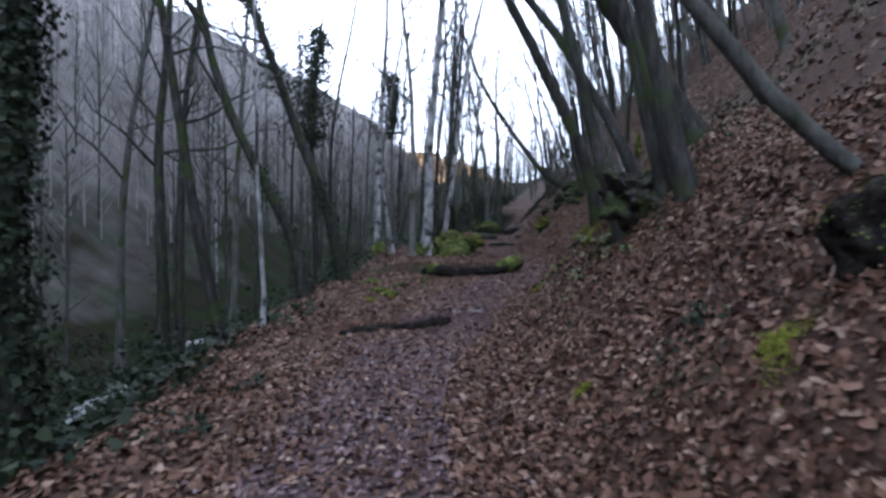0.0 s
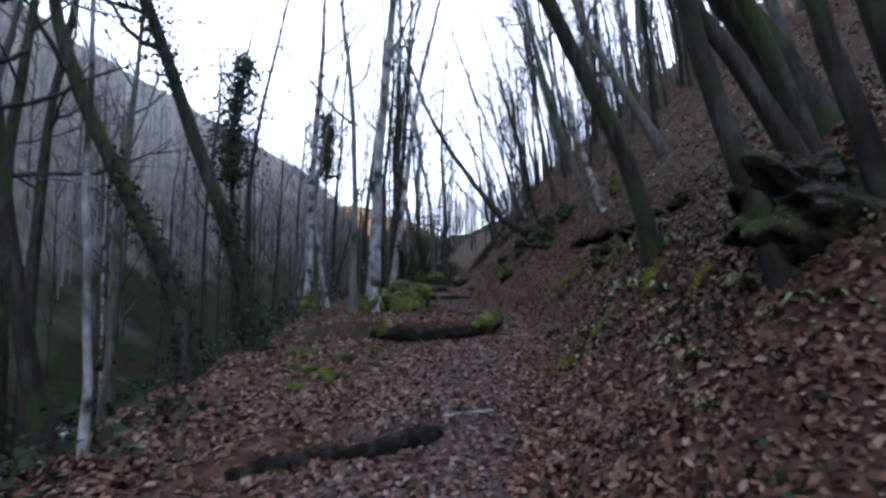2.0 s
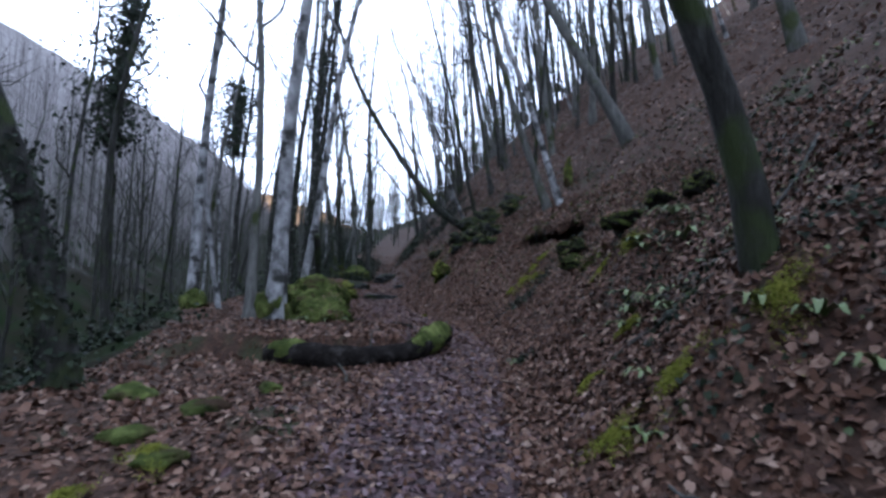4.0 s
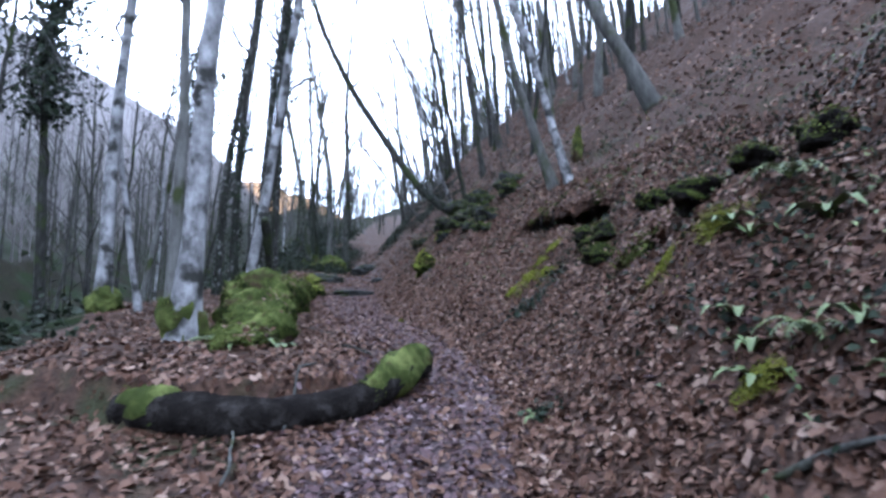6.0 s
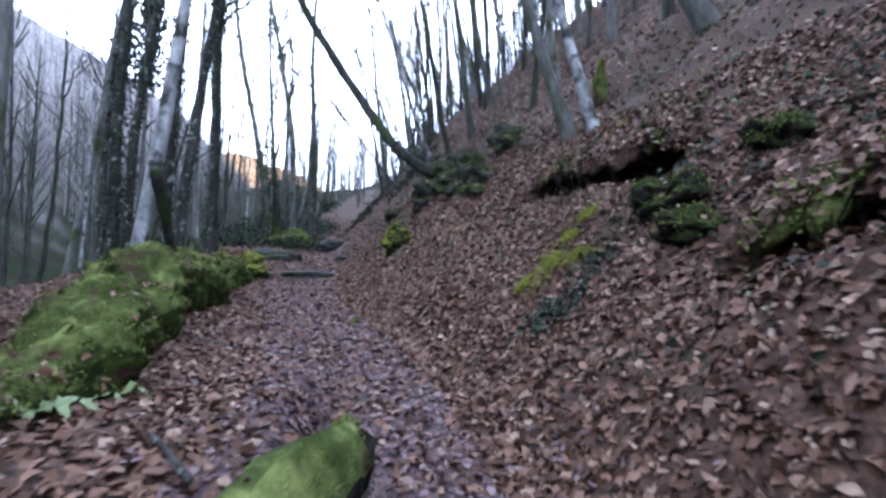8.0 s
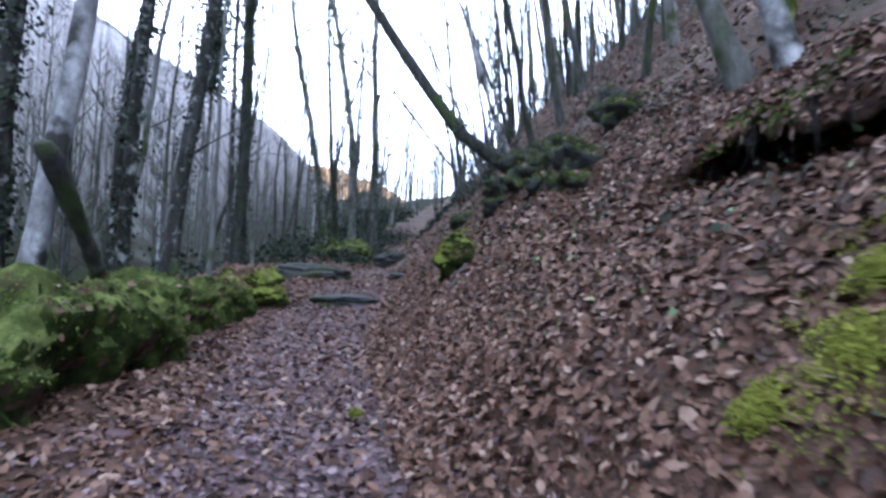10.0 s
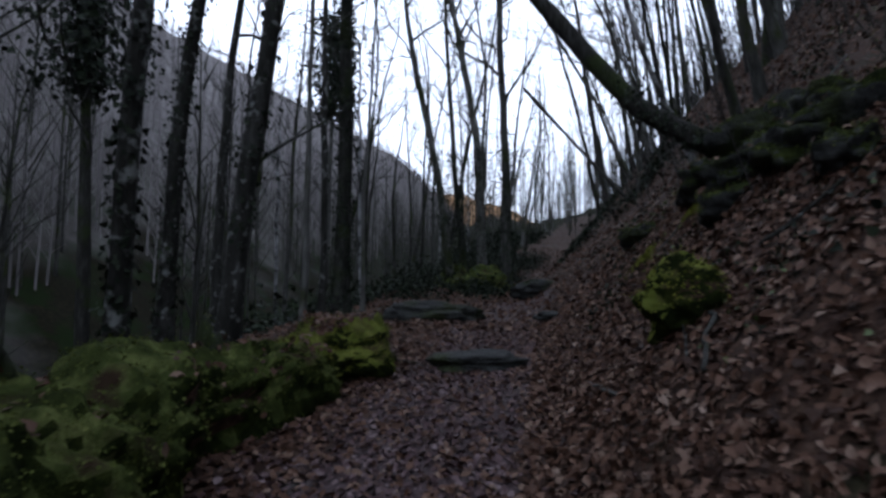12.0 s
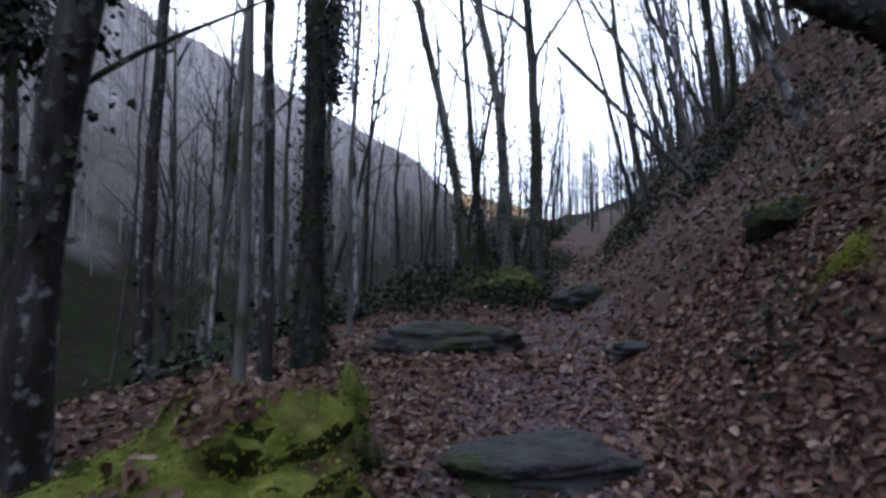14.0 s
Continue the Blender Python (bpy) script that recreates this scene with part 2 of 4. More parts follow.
def valley_x(y):
    """The valley runs on straighter than the trail."""
    return np.minimum(path_x(y), 4.5 + .03 * y)


def ripple(x, y):
    """Bumps of a few sizes, between about -1 and 1."""
    return (np.sin(1.31 * x + .7 * y + 1.3) * np.sin(.83 * y - .5 * x) + .5 * np.sin(2.9 * x - 1.7 * y) * np.sin(3.3 * y + 1.1 * x + .4)
            + .3 * np.sin(6.1 * x + 4.3 * y + 2) * np.sin(5.2 * y - 6.7 * x))


def edge_of(y):
    """How far left of the trail's middle the bench ends."""
    return np.interp(y, (0, 5, 6.5, 9.8, 13, 20, 25, 30, 60), (2.1, 1.8, 2.1, 3.0, 4.1, 5.1, 4.2, 3.5, 3.2))


def ground(x, y):
    """The height of the forest floor: a bench with the trail, a bank above it, a valley below it and the far side of the valley."""
    x, y = np.asarray(x, float), np.asarray(y, float)
    u = x - path_x(y)
    z = path_z(y)
    toe = np.interp(y, (0, 6, 9, 14, 18, 24, 28, 34, 60), (1.0, .95, .58, .65, .5, .6, .25, -.1, -.2))
    r = np.maximum(u - toe, 0)
    bank = r * r / (r + .35)
    bank = bank * (1 + .2 * ease(29, 42, y))
    z = z + np.where(bank < 6, bank * .98, 5.88 + 38 * (1 - np.exp(-(bank - 6) * .88 / 38)))
    edge = edge_of(y)
    v = np.maximum(-(x - valley_x(y)) - edge, 0)
    drop = .62 * v * v / (v + .8)
    floor = 3.9 + .02 * y
    drop = floor - np.log1p(np.exp(np.clip((floor - drop) * 2.2, -30, 30))) / 2.2
    rise = np.maximum(v - 13, 0)
    rise = rise * rise / (rise + 9)
    rise = 1.08 * np.where(rise < 38, rise * 1.08, 41 + 16 * (1 - np.exp(-(rise - 38) / 16))) * ease(900, 480, y)
    z = z - drop + rise
    z = z + np.interp(y, (55, 100, 200, 400), (0, 5, 15, 34)) * ease(-26, -4, u)
    z = z + np.interp(y, (120, 400, 900), (0, 29, 38)) * (1 - .4 * ease(0, 60, x))
    rough = .025 + .05 * ease(.5, 2, np.abs(u)) + .25 * ease(4, 12, np.abs(u)) + 1.3 * ease(25, 70, np.abs(u))
    z = z + rough * ripple(x * .9, y * .9) * np.where(np.abs(u) > 14, .6, 1)
    # hummocks under the old stool, the leaning tree and the bowed tree
    for hx_, hy_, hh, rr in ((2.7, 6.9, .38, .9), (2.9, 9.4, .25, .8), (5.6, 23.2, .35, 1.0), (6.1, 25.3, .4, 1.1), (5.2, 21.2, .22, .8), (3.1, 11.5, -.2, .9), (4.6, 13.2, .25, 1.0), (6.5, 15.8, .3, 1.2), (3.2, 4.2, .2, .8)):
        z = z + hh * np.exp(-((x - hx_) ** 2 + (y - hy_) ** 2) / rr ** 2)
    # uneven, slumped upper bank
    z = z + .22 * ease(1.4, 3.5, u) * np.sin(.9 * y + 1.7 * np.sin(.8 * u) + .6) * np.sin(1.5 * u + .35 * y)
    # earth washed out under the mossy roots of the bank
    hole = ease(2.62, 2.85, u) * ease(3.8, 3.5, u) * ease(16.0, 16.4, y) * ease(19.8, 19.3, y)
    hole2 = ease(2.0, 2.2, u) * ease(2.9, 2.7, u) * ease(13.4, 13.7, y) * ease(14.9, 14.6, y)
    z = z - .72 * hole - .65 * hole2
    # soil held back by the two logs that lie across the trail
    z = z + .17 * ease(-.1, .15, y - (8.2 + .3 * (x - .1))) * ease(9.6, 8.3, y) * ease(.6, .1, u) * ease(-2.4, -1.6, u)
    behind = y - np.interp(x, (-1.2, -.75, -.2, .6, 1.3, 2.1), (14.2, 13.75, 13.3, 13.2, 13.5, 14.6))
    z = z + .31 * ease(.02, .14, behind) * ease(3.2, .8, behind) * ease(2.15, 1.7, x) * ease(-2.2, -1, x)
    return z


# ---- the ground ----


def steps(*spans):
    """Grid lines: spans of (start, end, spacing at the start, spacing at the end)."""
    out = [spans[0][0]]
    for a, b, d0, d1 in spans:
        x = a
        while x < b - 1e-6:
            x += d0 + (d1 - d0) * (x - a) / (b - a)
            out.append(min(x, b))
    return np.array(out)


us = steps((-140, -20, 9, 1.2), (-20, -6, 1.2, .3), (-6, -2.6, .3, .1), (-2.6, 5, .09, .09), (5, 12, .1, .4), (12, 30, .4, 1.5), (30, 330, 1.5, 20))
ys = steps((-40, -6, 4, .4), (-6, 27, .1, .1), (27, 60, .12, .8), (60, 150, .8, 4), (150, 900, 4, 40))
gy, gu = np.meshgrid(ys, us, indexing="ij")
gx = gu + valley_x(gy)
gz = ground(gx, gy)
nu = len(us)
cell = (np.arange(len(ys) - 1)[:, None] * nu + np.arange(nu - 1)[None]).reshape(-1)
quads = np.stack([cell, cell + 1, cell + nu + 1, cell + nu], 1)
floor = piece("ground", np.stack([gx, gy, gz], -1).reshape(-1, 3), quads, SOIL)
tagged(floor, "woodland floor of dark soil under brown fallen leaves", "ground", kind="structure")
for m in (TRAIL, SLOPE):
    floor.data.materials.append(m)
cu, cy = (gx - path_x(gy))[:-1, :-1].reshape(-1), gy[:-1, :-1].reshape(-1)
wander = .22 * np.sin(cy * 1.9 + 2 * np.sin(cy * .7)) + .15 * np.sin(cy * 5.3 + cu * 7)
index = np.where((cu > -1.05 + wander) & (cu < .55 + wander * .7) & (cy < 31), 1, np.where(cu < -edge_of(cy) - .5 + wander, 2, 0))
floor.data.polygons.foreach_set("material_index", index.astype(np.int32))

hx, hy = np.meshgrid(np.linspace(-420, 330, 60), np.linspace(640, 980, 30))
hz = 10 + 152 * np.exp(-((hx + 110) / 310) ** 2) * ease(620, 840, hy) + 5 * ripple(hx * .05, hy * .05)
cell = (np.arange(29)[:, None] * 60 + np.arange(59)[None]).reshape(-1)
hill = piece("backdrop_hill", np.stack([hx, hy, hz], -1).reshape(-1, 3), np.stack([cell, cell + 1, cell + 61, cell + 60], 1), HILL)
tagged(hill, "distant wooded hill catching the last warm sunlight", "hill", kind="structure")

sx = np.linspace(-1, 1, 7)
sy = np.linspace(-10, 25, 80)
wy, wx = np.meshgrid(sy, sx, indexing="ij")
wx = wx * (.7 + .2 * np.sin(wy)) + path_x(wy) - 11.2 + .5 * np.sin(wy * .35)
wz = ground(wx[:, 3], wy[:, 3])[:, None] + .12 + 0 * wx
cell = (np.arange(79)[:, None] * 7 + np.arange(6)[None]).reshape(-1)
stream = piece("stream_water", np.stack([wx, wy, wz], -1).reshape(-1, 3), np.stack([cell, cell + 1, cell + 8, cell + 7], 1), WATER)
tagged(stream, "narrow shallow stream reflecting the pale sky below the trail", "stream", kind="structure")

# ---- trees ----


def tree(name, label, line, r, height, bark, seed, limbs=11, ivy=(), twigs=11, lift=.75, group="", sunk=.15, flare=1.5, first=.35, crook=.016, ivy_size=1.0):
    """A bare tree: its trunk follows the line of places and goes on from the last one to the given height. ivy: (low, high, leaves, spread) along the trunk's share."""
    rng = np.random.default_rng(seed)
    line = [np.array(p, float) for p in line]
    base = line[0].copy()
    base[2] = float(ground(base[0], base[1])) - sunk
    line[0] = base
    way = line[-1] - line[-2]
    way /= np.linalg.norm(way)
    top = base[2] + height
    while line[-1][2] < top:
        way = way + np.array([0, 0, .05]) + rng.normal(0, .05, 3)
        way /= np.linalg.norm(way)
        line.append(line[-1] + way * 1.2)
    pts = smooth_line(np.array(line) - base, 22)
    pts[1:] += np.cumsum(rng.normal(0, crook, (21, 3)), axis=0)
    share = np.linspace(0, 1, 22)
    radii = r * (1 - .80 * share ** 1.1)
    radii[0] *= flare
    radii[1] *= 1 + (flare - 1) * .35
    ob = thing(name, *base, label, "tree", group)
    trunk = Tubes()
    trunk.add(pts, radii, 10, .06, rng)
    trunk_ob = piece("trunk", *trunk.arrays(), bark, ob)
    fine = Tubes()
    for k in range(limbs):
        s = first + (1 - first) * (k + rng.uniform(0, 1)) / limbs * .97
        start = np.array([np.interp(s, share, pts[:, i]) for i in range(3)])
        r0 = np.interp(s, share, radii) * rng.uniform(.35, .6)
        a = rng.uniform(0, 2 * np.pi)
        out = np.array([np.cos(a), np.sin(a), lift * rng.uniform(.6, 1.8)])
        out /= np.linalg.norm(out)
        length = height * rng.uniform(.12, .30) * (1.15 - .6 * s)
        q, way = [start], out
        for _ in range(6):
            way = way + rng.normal(0, .24, 3) + np.array([0, 0, .1])
            way /= np.linalg.norm(way)
            q.append(q[-1] + way * length / 6)
        q = np.array(q)
        one = Tubes()
        one.add(q, r0 * np.linspace(1, .18, 7), 5)
        limb = piece("limb", *one.arrays(), bark, ob)
        if group != "woodland trees":
            fine = Tubes()
        for _ in range(twigs):
            w = rng.uniform(.2, 1)
            p0 = np.array([np.interp(w * 6, range(7), q[:, i]) for i in range(3)])
            d = way + rng.normal(0, .6, 3)
            d[2] += .25
            d /= np.linalg.norm(d)
            tl = length * rng.uniform(.2, .5)
            p1 = p0 + d * tl * .5 + rng.normal(0, .04, 3)
            p2 = p1 + (d + rng.normal(0, .3, 3)) * tl * .5
            fine.add([p0, p1, p2], [max(r0 * .28, .006), max(r0 * .2, .005), .003], 3)
            if rng.uniform() < .7:
                fine.add([p1, p1 + (d + rng.normal(0, .7, 3)) * tl * .4], [.005, .003], 3)
        if group != "woodland trees" and fine.n:
            piece("twig_spray", *fine.arrays(), TWIG, limb, kind="stuff")
    if group == "woodland trees" and fine.n:
        piece("twig_spray", *fine.arrays(), TWIG, ob, kind="stuff")
    for low, high, count, spread in ivy:
        s = rng.uniform(low, high, count)
        c = np.stack([np.interp(s, share, pts[:, i]) for i in range(3)], 1)
        rr = np.interp(s, share, radii)
        a = rng.uniform(0, 2 * np.pi, count)
        side = np.stack([np.cos(a), np.sin(a), np.zeros(count)], 1)
        lump = .5 + .5 * np.sin(s * 61 + 2 * a) * np.sin(s * 37 + 5)
        c = c + side * (rr + spread * np.abs(rng.standard_normal(count)) * (.25 + lump))[:, None]
        c[:, 2] += rng.normal(0, .1, count)
        v, f = scatter(c, side + np.array([0, 0, .4]), rng.uniform(.035, .08, count) * ivy_size, rng, IVY_V, [IVY_Q], .5)
        piece("ivy", v, f, IVY, trunk_ob, "dark green ivy leaves", smooth=False, kind="stuff")
    return ob


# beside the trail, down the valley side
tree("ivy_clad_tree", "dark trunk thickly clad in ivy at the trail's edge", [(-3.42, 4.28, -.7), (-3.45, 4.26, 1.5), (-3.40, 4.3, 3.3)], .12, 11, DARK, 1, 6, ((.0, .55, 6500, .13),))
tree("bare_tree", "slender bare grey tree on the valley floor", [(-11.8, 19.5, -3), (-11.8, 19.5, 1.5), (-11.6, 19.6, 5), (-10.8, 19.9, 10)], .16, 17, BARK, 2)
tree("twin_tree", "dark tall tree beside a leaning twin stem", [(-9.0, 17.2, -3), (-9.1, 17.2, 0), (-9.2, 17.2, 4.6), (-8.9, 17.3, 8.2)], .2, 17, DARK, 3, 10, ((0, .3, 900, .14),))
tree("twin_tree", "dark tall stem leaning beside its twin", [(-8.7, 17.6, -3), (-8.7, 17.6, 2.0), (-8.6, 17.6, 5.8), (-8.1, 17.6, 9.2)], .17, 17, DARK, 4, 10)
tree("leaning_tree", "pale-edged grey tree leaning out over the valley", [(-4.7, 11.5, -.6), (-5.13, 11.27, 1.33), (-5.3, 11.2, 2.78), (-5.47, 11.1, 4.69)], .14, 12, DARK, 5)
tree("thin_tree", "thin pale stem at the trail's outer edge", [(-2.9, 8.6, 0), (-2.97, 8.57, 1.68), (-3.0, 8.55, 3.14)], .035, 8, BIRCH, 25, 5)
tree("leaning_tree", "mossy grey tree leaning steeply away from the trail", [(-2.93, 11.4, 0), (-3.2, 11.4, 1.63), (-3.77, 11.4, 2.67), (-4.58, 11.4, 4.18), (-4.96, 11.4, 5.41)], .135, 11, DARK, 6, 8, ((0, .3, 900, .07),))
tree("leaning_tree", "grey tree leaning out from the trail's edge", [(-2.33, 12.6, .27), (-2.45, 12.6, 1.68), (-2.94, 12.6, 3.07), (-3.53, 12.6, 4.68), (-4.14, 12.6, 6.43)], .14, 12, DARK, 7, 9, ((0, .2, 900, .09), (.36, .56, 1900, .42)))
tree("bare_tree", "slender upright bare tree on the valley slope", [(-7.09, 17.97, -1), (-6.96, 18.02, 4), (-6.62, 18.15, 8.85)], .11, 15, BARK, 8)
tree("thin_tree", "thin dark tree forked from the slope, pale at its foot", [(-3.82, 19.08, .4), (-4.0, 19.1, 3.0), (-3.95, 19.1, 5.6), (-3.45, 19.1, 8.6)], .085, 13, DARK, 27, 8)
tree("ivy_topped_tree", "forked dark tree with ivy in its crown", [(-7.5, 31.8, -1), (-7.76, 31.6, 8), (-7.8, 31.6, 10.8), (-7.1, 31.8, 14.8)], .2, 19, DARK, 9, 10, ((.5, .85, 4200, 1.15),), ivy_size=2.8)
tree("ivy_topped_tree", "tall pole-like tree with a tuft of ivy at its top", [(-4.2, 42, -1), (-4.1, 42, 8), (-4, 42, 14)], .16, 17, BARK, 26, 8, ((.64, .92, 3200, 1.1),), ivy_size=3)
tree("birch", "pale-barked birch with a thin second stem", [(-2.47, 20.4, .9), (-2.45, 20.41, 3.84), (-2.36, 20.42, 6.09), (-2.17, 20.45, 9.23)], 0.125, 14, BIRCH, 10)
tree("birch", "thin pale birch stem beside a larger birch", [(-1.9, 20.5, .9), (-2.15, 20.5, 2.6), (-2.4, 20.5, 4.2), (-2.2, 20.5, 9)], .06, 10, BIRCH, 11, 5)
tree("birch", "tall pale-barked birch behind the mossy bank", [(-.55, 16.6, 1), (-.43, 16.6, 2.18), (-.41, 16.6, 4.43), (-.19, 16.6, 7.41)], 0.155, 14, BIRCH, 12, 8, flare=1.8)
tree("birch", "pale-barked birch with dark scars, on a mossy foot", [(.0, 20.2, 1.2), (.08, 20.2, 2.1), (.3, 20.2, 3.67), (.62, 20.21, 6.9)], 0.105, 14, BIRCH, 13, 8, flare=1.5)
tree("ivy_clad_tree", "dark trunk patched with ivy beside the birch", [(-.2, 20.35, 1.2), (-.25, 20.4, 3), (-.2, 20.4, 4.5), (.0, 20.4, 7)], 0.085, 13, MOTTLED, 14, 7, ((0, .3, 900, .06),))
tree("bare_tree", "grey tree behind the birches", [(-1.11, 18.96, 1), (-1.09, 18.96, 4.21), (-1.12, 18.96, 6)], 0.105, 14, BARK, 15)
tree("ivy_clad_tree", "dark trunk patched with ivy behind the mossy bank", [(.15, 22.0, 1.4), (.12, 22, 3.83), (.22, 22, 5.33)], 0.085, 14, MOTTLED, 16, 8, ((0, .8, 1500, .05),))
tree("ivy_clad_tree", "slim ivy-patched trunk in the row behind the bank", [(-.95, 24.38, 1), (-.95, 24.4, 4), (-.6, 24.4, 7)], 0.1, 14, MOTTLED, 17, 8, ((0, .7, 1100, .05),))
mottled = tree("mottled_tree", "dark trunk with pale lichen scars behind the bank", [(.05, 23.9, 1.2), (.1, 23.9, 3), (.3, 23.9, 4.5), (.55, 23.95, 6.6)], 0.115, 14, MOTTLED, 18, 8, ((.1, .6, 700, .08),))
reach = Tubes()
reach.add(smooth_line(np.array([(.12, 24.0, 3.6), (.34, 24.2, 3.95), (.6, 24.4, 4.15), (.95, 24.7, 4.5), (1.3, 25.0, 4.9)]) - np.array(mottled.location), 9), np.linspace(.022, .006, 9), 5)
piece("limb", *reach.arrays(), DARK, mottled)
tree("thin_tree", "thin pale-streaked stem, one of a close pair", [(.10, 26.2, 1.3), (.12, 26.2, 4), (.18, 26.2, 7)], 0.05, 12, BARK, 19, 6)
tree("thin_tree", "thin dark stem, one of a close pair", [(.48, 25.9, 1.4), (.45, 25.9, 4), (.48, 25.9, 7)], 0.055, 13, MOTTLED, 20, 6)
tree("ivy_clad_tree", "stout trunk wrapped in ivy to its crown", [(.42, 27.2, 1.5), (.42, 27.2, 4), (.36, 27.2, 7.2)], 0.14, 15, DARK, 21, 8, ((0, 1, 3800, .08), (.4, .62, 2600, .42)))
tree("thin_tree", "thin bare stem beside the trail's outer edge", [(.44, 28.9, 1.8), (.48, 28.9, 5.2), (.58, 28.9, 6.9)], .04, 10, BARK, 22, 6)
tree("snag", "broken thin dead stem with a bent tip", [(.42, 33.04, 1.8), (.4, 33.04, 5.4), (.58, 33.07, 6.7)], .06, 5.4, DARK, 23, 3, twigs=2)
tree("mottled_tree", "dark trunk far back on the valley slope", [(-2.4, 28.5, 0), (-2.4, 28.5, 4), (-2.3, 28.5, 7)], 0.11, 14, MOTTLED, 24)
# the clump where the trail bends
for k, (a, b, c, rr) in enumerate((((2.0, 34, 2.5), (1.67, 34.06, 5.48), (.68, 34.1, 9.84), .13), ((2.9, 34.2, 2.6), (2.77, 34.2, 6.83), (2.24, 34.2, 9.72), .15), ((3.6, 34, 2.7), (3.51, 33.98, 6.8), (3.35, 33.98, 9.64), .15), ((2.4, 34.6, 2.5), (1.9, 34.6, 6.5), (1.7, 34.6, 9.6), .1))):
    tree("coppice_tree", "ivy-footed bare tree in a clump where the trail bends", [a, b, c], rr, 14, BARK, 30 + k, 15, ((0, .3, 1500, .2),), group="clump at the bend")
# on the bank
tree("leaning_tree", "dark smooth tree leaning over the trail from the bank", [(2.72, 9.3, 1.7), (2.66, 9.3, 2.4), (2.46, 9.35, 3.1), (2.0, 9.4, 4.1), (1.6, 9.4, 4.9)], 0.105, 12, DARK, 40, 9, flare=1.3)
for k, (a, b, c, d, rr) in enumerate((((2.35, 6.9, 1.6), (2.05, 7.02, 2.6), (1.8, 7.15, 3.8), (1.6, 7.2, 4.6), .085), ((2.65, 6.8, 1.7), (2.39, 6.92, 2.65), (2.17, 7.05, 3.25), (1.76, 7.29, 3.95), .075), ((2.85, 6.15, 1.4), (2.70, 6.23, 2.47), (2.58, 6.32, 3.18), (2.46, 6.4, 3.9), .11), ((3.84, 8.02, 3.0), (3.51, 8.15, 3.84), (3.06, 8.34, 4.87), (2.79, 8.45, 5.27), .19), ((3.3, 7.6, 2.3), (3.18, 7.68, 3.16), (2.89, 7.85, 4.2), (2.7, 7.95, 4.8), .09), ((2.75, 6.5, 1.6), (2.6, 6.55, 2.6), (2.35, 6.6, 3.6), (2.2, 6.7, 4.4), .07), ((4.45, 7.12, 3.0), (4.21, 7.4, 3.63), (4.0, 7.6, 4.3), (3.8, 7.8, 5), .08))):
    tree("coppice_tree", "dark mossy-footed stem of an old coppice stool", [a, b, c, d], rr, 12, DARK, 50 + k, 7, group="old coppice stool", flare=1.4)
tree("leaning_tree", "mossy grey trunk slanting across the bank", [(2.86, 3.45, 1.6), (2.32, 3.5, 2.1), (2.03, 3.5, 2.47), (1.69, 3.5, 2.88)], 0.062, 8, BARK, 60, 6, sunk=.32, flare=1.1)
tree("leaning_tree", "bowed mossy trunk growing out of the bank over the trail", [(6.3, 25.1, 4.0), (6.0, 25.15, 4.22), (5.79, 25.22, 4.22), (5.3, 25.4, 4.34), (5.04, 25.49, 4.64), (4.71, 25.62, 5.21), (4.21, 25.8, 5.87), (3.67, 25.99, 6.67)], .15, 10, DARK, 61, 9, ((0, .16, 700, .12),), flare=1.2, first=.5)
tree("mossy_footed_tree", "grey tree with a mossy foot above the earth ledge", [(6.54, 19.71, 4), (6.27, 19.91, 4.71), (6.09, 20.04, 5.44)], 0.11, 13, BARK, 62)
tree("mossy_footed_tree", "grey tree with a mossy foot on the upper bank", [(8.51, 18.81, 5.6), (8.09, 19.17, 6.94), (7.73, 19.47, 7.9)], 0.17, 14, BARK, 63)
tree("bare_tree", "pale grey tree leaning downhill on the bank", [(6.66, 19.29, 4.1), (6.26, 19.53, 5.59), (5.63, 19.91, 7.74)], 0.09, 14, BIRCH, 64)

# ---- the woods around ----
templates = []
far_z = float(ground(-400, 0))
for k in range(7):
    rng = np.random.default_rng(200 + k)
    lean = rng.normal(0, .35, 2)
    templates.append(tree("bare_tree", "slender bare grey-brown woodland tree", [(-400, 0, far_z), (-400 + lean[0], lean[1], far_z + 4), (-400 + 1.6 * lean[0], 1.6 * lean[1], far_z + 8)],
                          (.07, .10, .13, .08, .11, .06, .12)[k], (13, 16, 17, 12, 16, 11, 15)[k], (BARK, DARK, BARK, BARK, DARK, BIRCH, BARK)[k], 300 + k, 13, twigs=12, crook=.04, group="woodland trees", first=.4))
taken = [(o.location.x, o.location.y) for o in scene.objects if o.parent is None and o.type == "EMPTY"]
rng = np.random.default_rng(7)
made = 0
spots = []
for lo, hi, y0, y1, count in ((3.8, 24, 2, 60, 85), (3.5, 15, 26, 52, 65), (5, 40, 30, 90, 25), (1.5, 8, 38, 85, 48), (-18, -4.5, 12, 60, 20), (-7, -2.2, 34, 85, 24)):
    for _ in range(count):
        y = rng.uniform(y0, y1)
        spots.append((rng.uniform(lo, hi) + float(path_x(y)), y, lo > 0))
for x, y, above in spots:
    if any((x - a) ** 2 + (y - b) ** 2 < .8 for a, b in taken):
        continue
    if not above and y < 31 and x - float(path_x(y)) > -float(edge_of(y)) - 1:
        continue
    if above and y < 24 and x - float(path_x(y)) < 6.5:
        continue
    taken.append((x, y))
    source = templates[int(rng.integers(7))]
    size = rng.uniform(.75, 1.15)
    tip = rng.normal(-16, 5) if above else rng.normal(0, 4)
    copy_thing(source, pose(x, y, float(ground(x, y)) - .12, rng.normal(0, 3), tip, rng.uniform(0, 50)) @ Matrix.Diagonal((size, size, size, 1)))
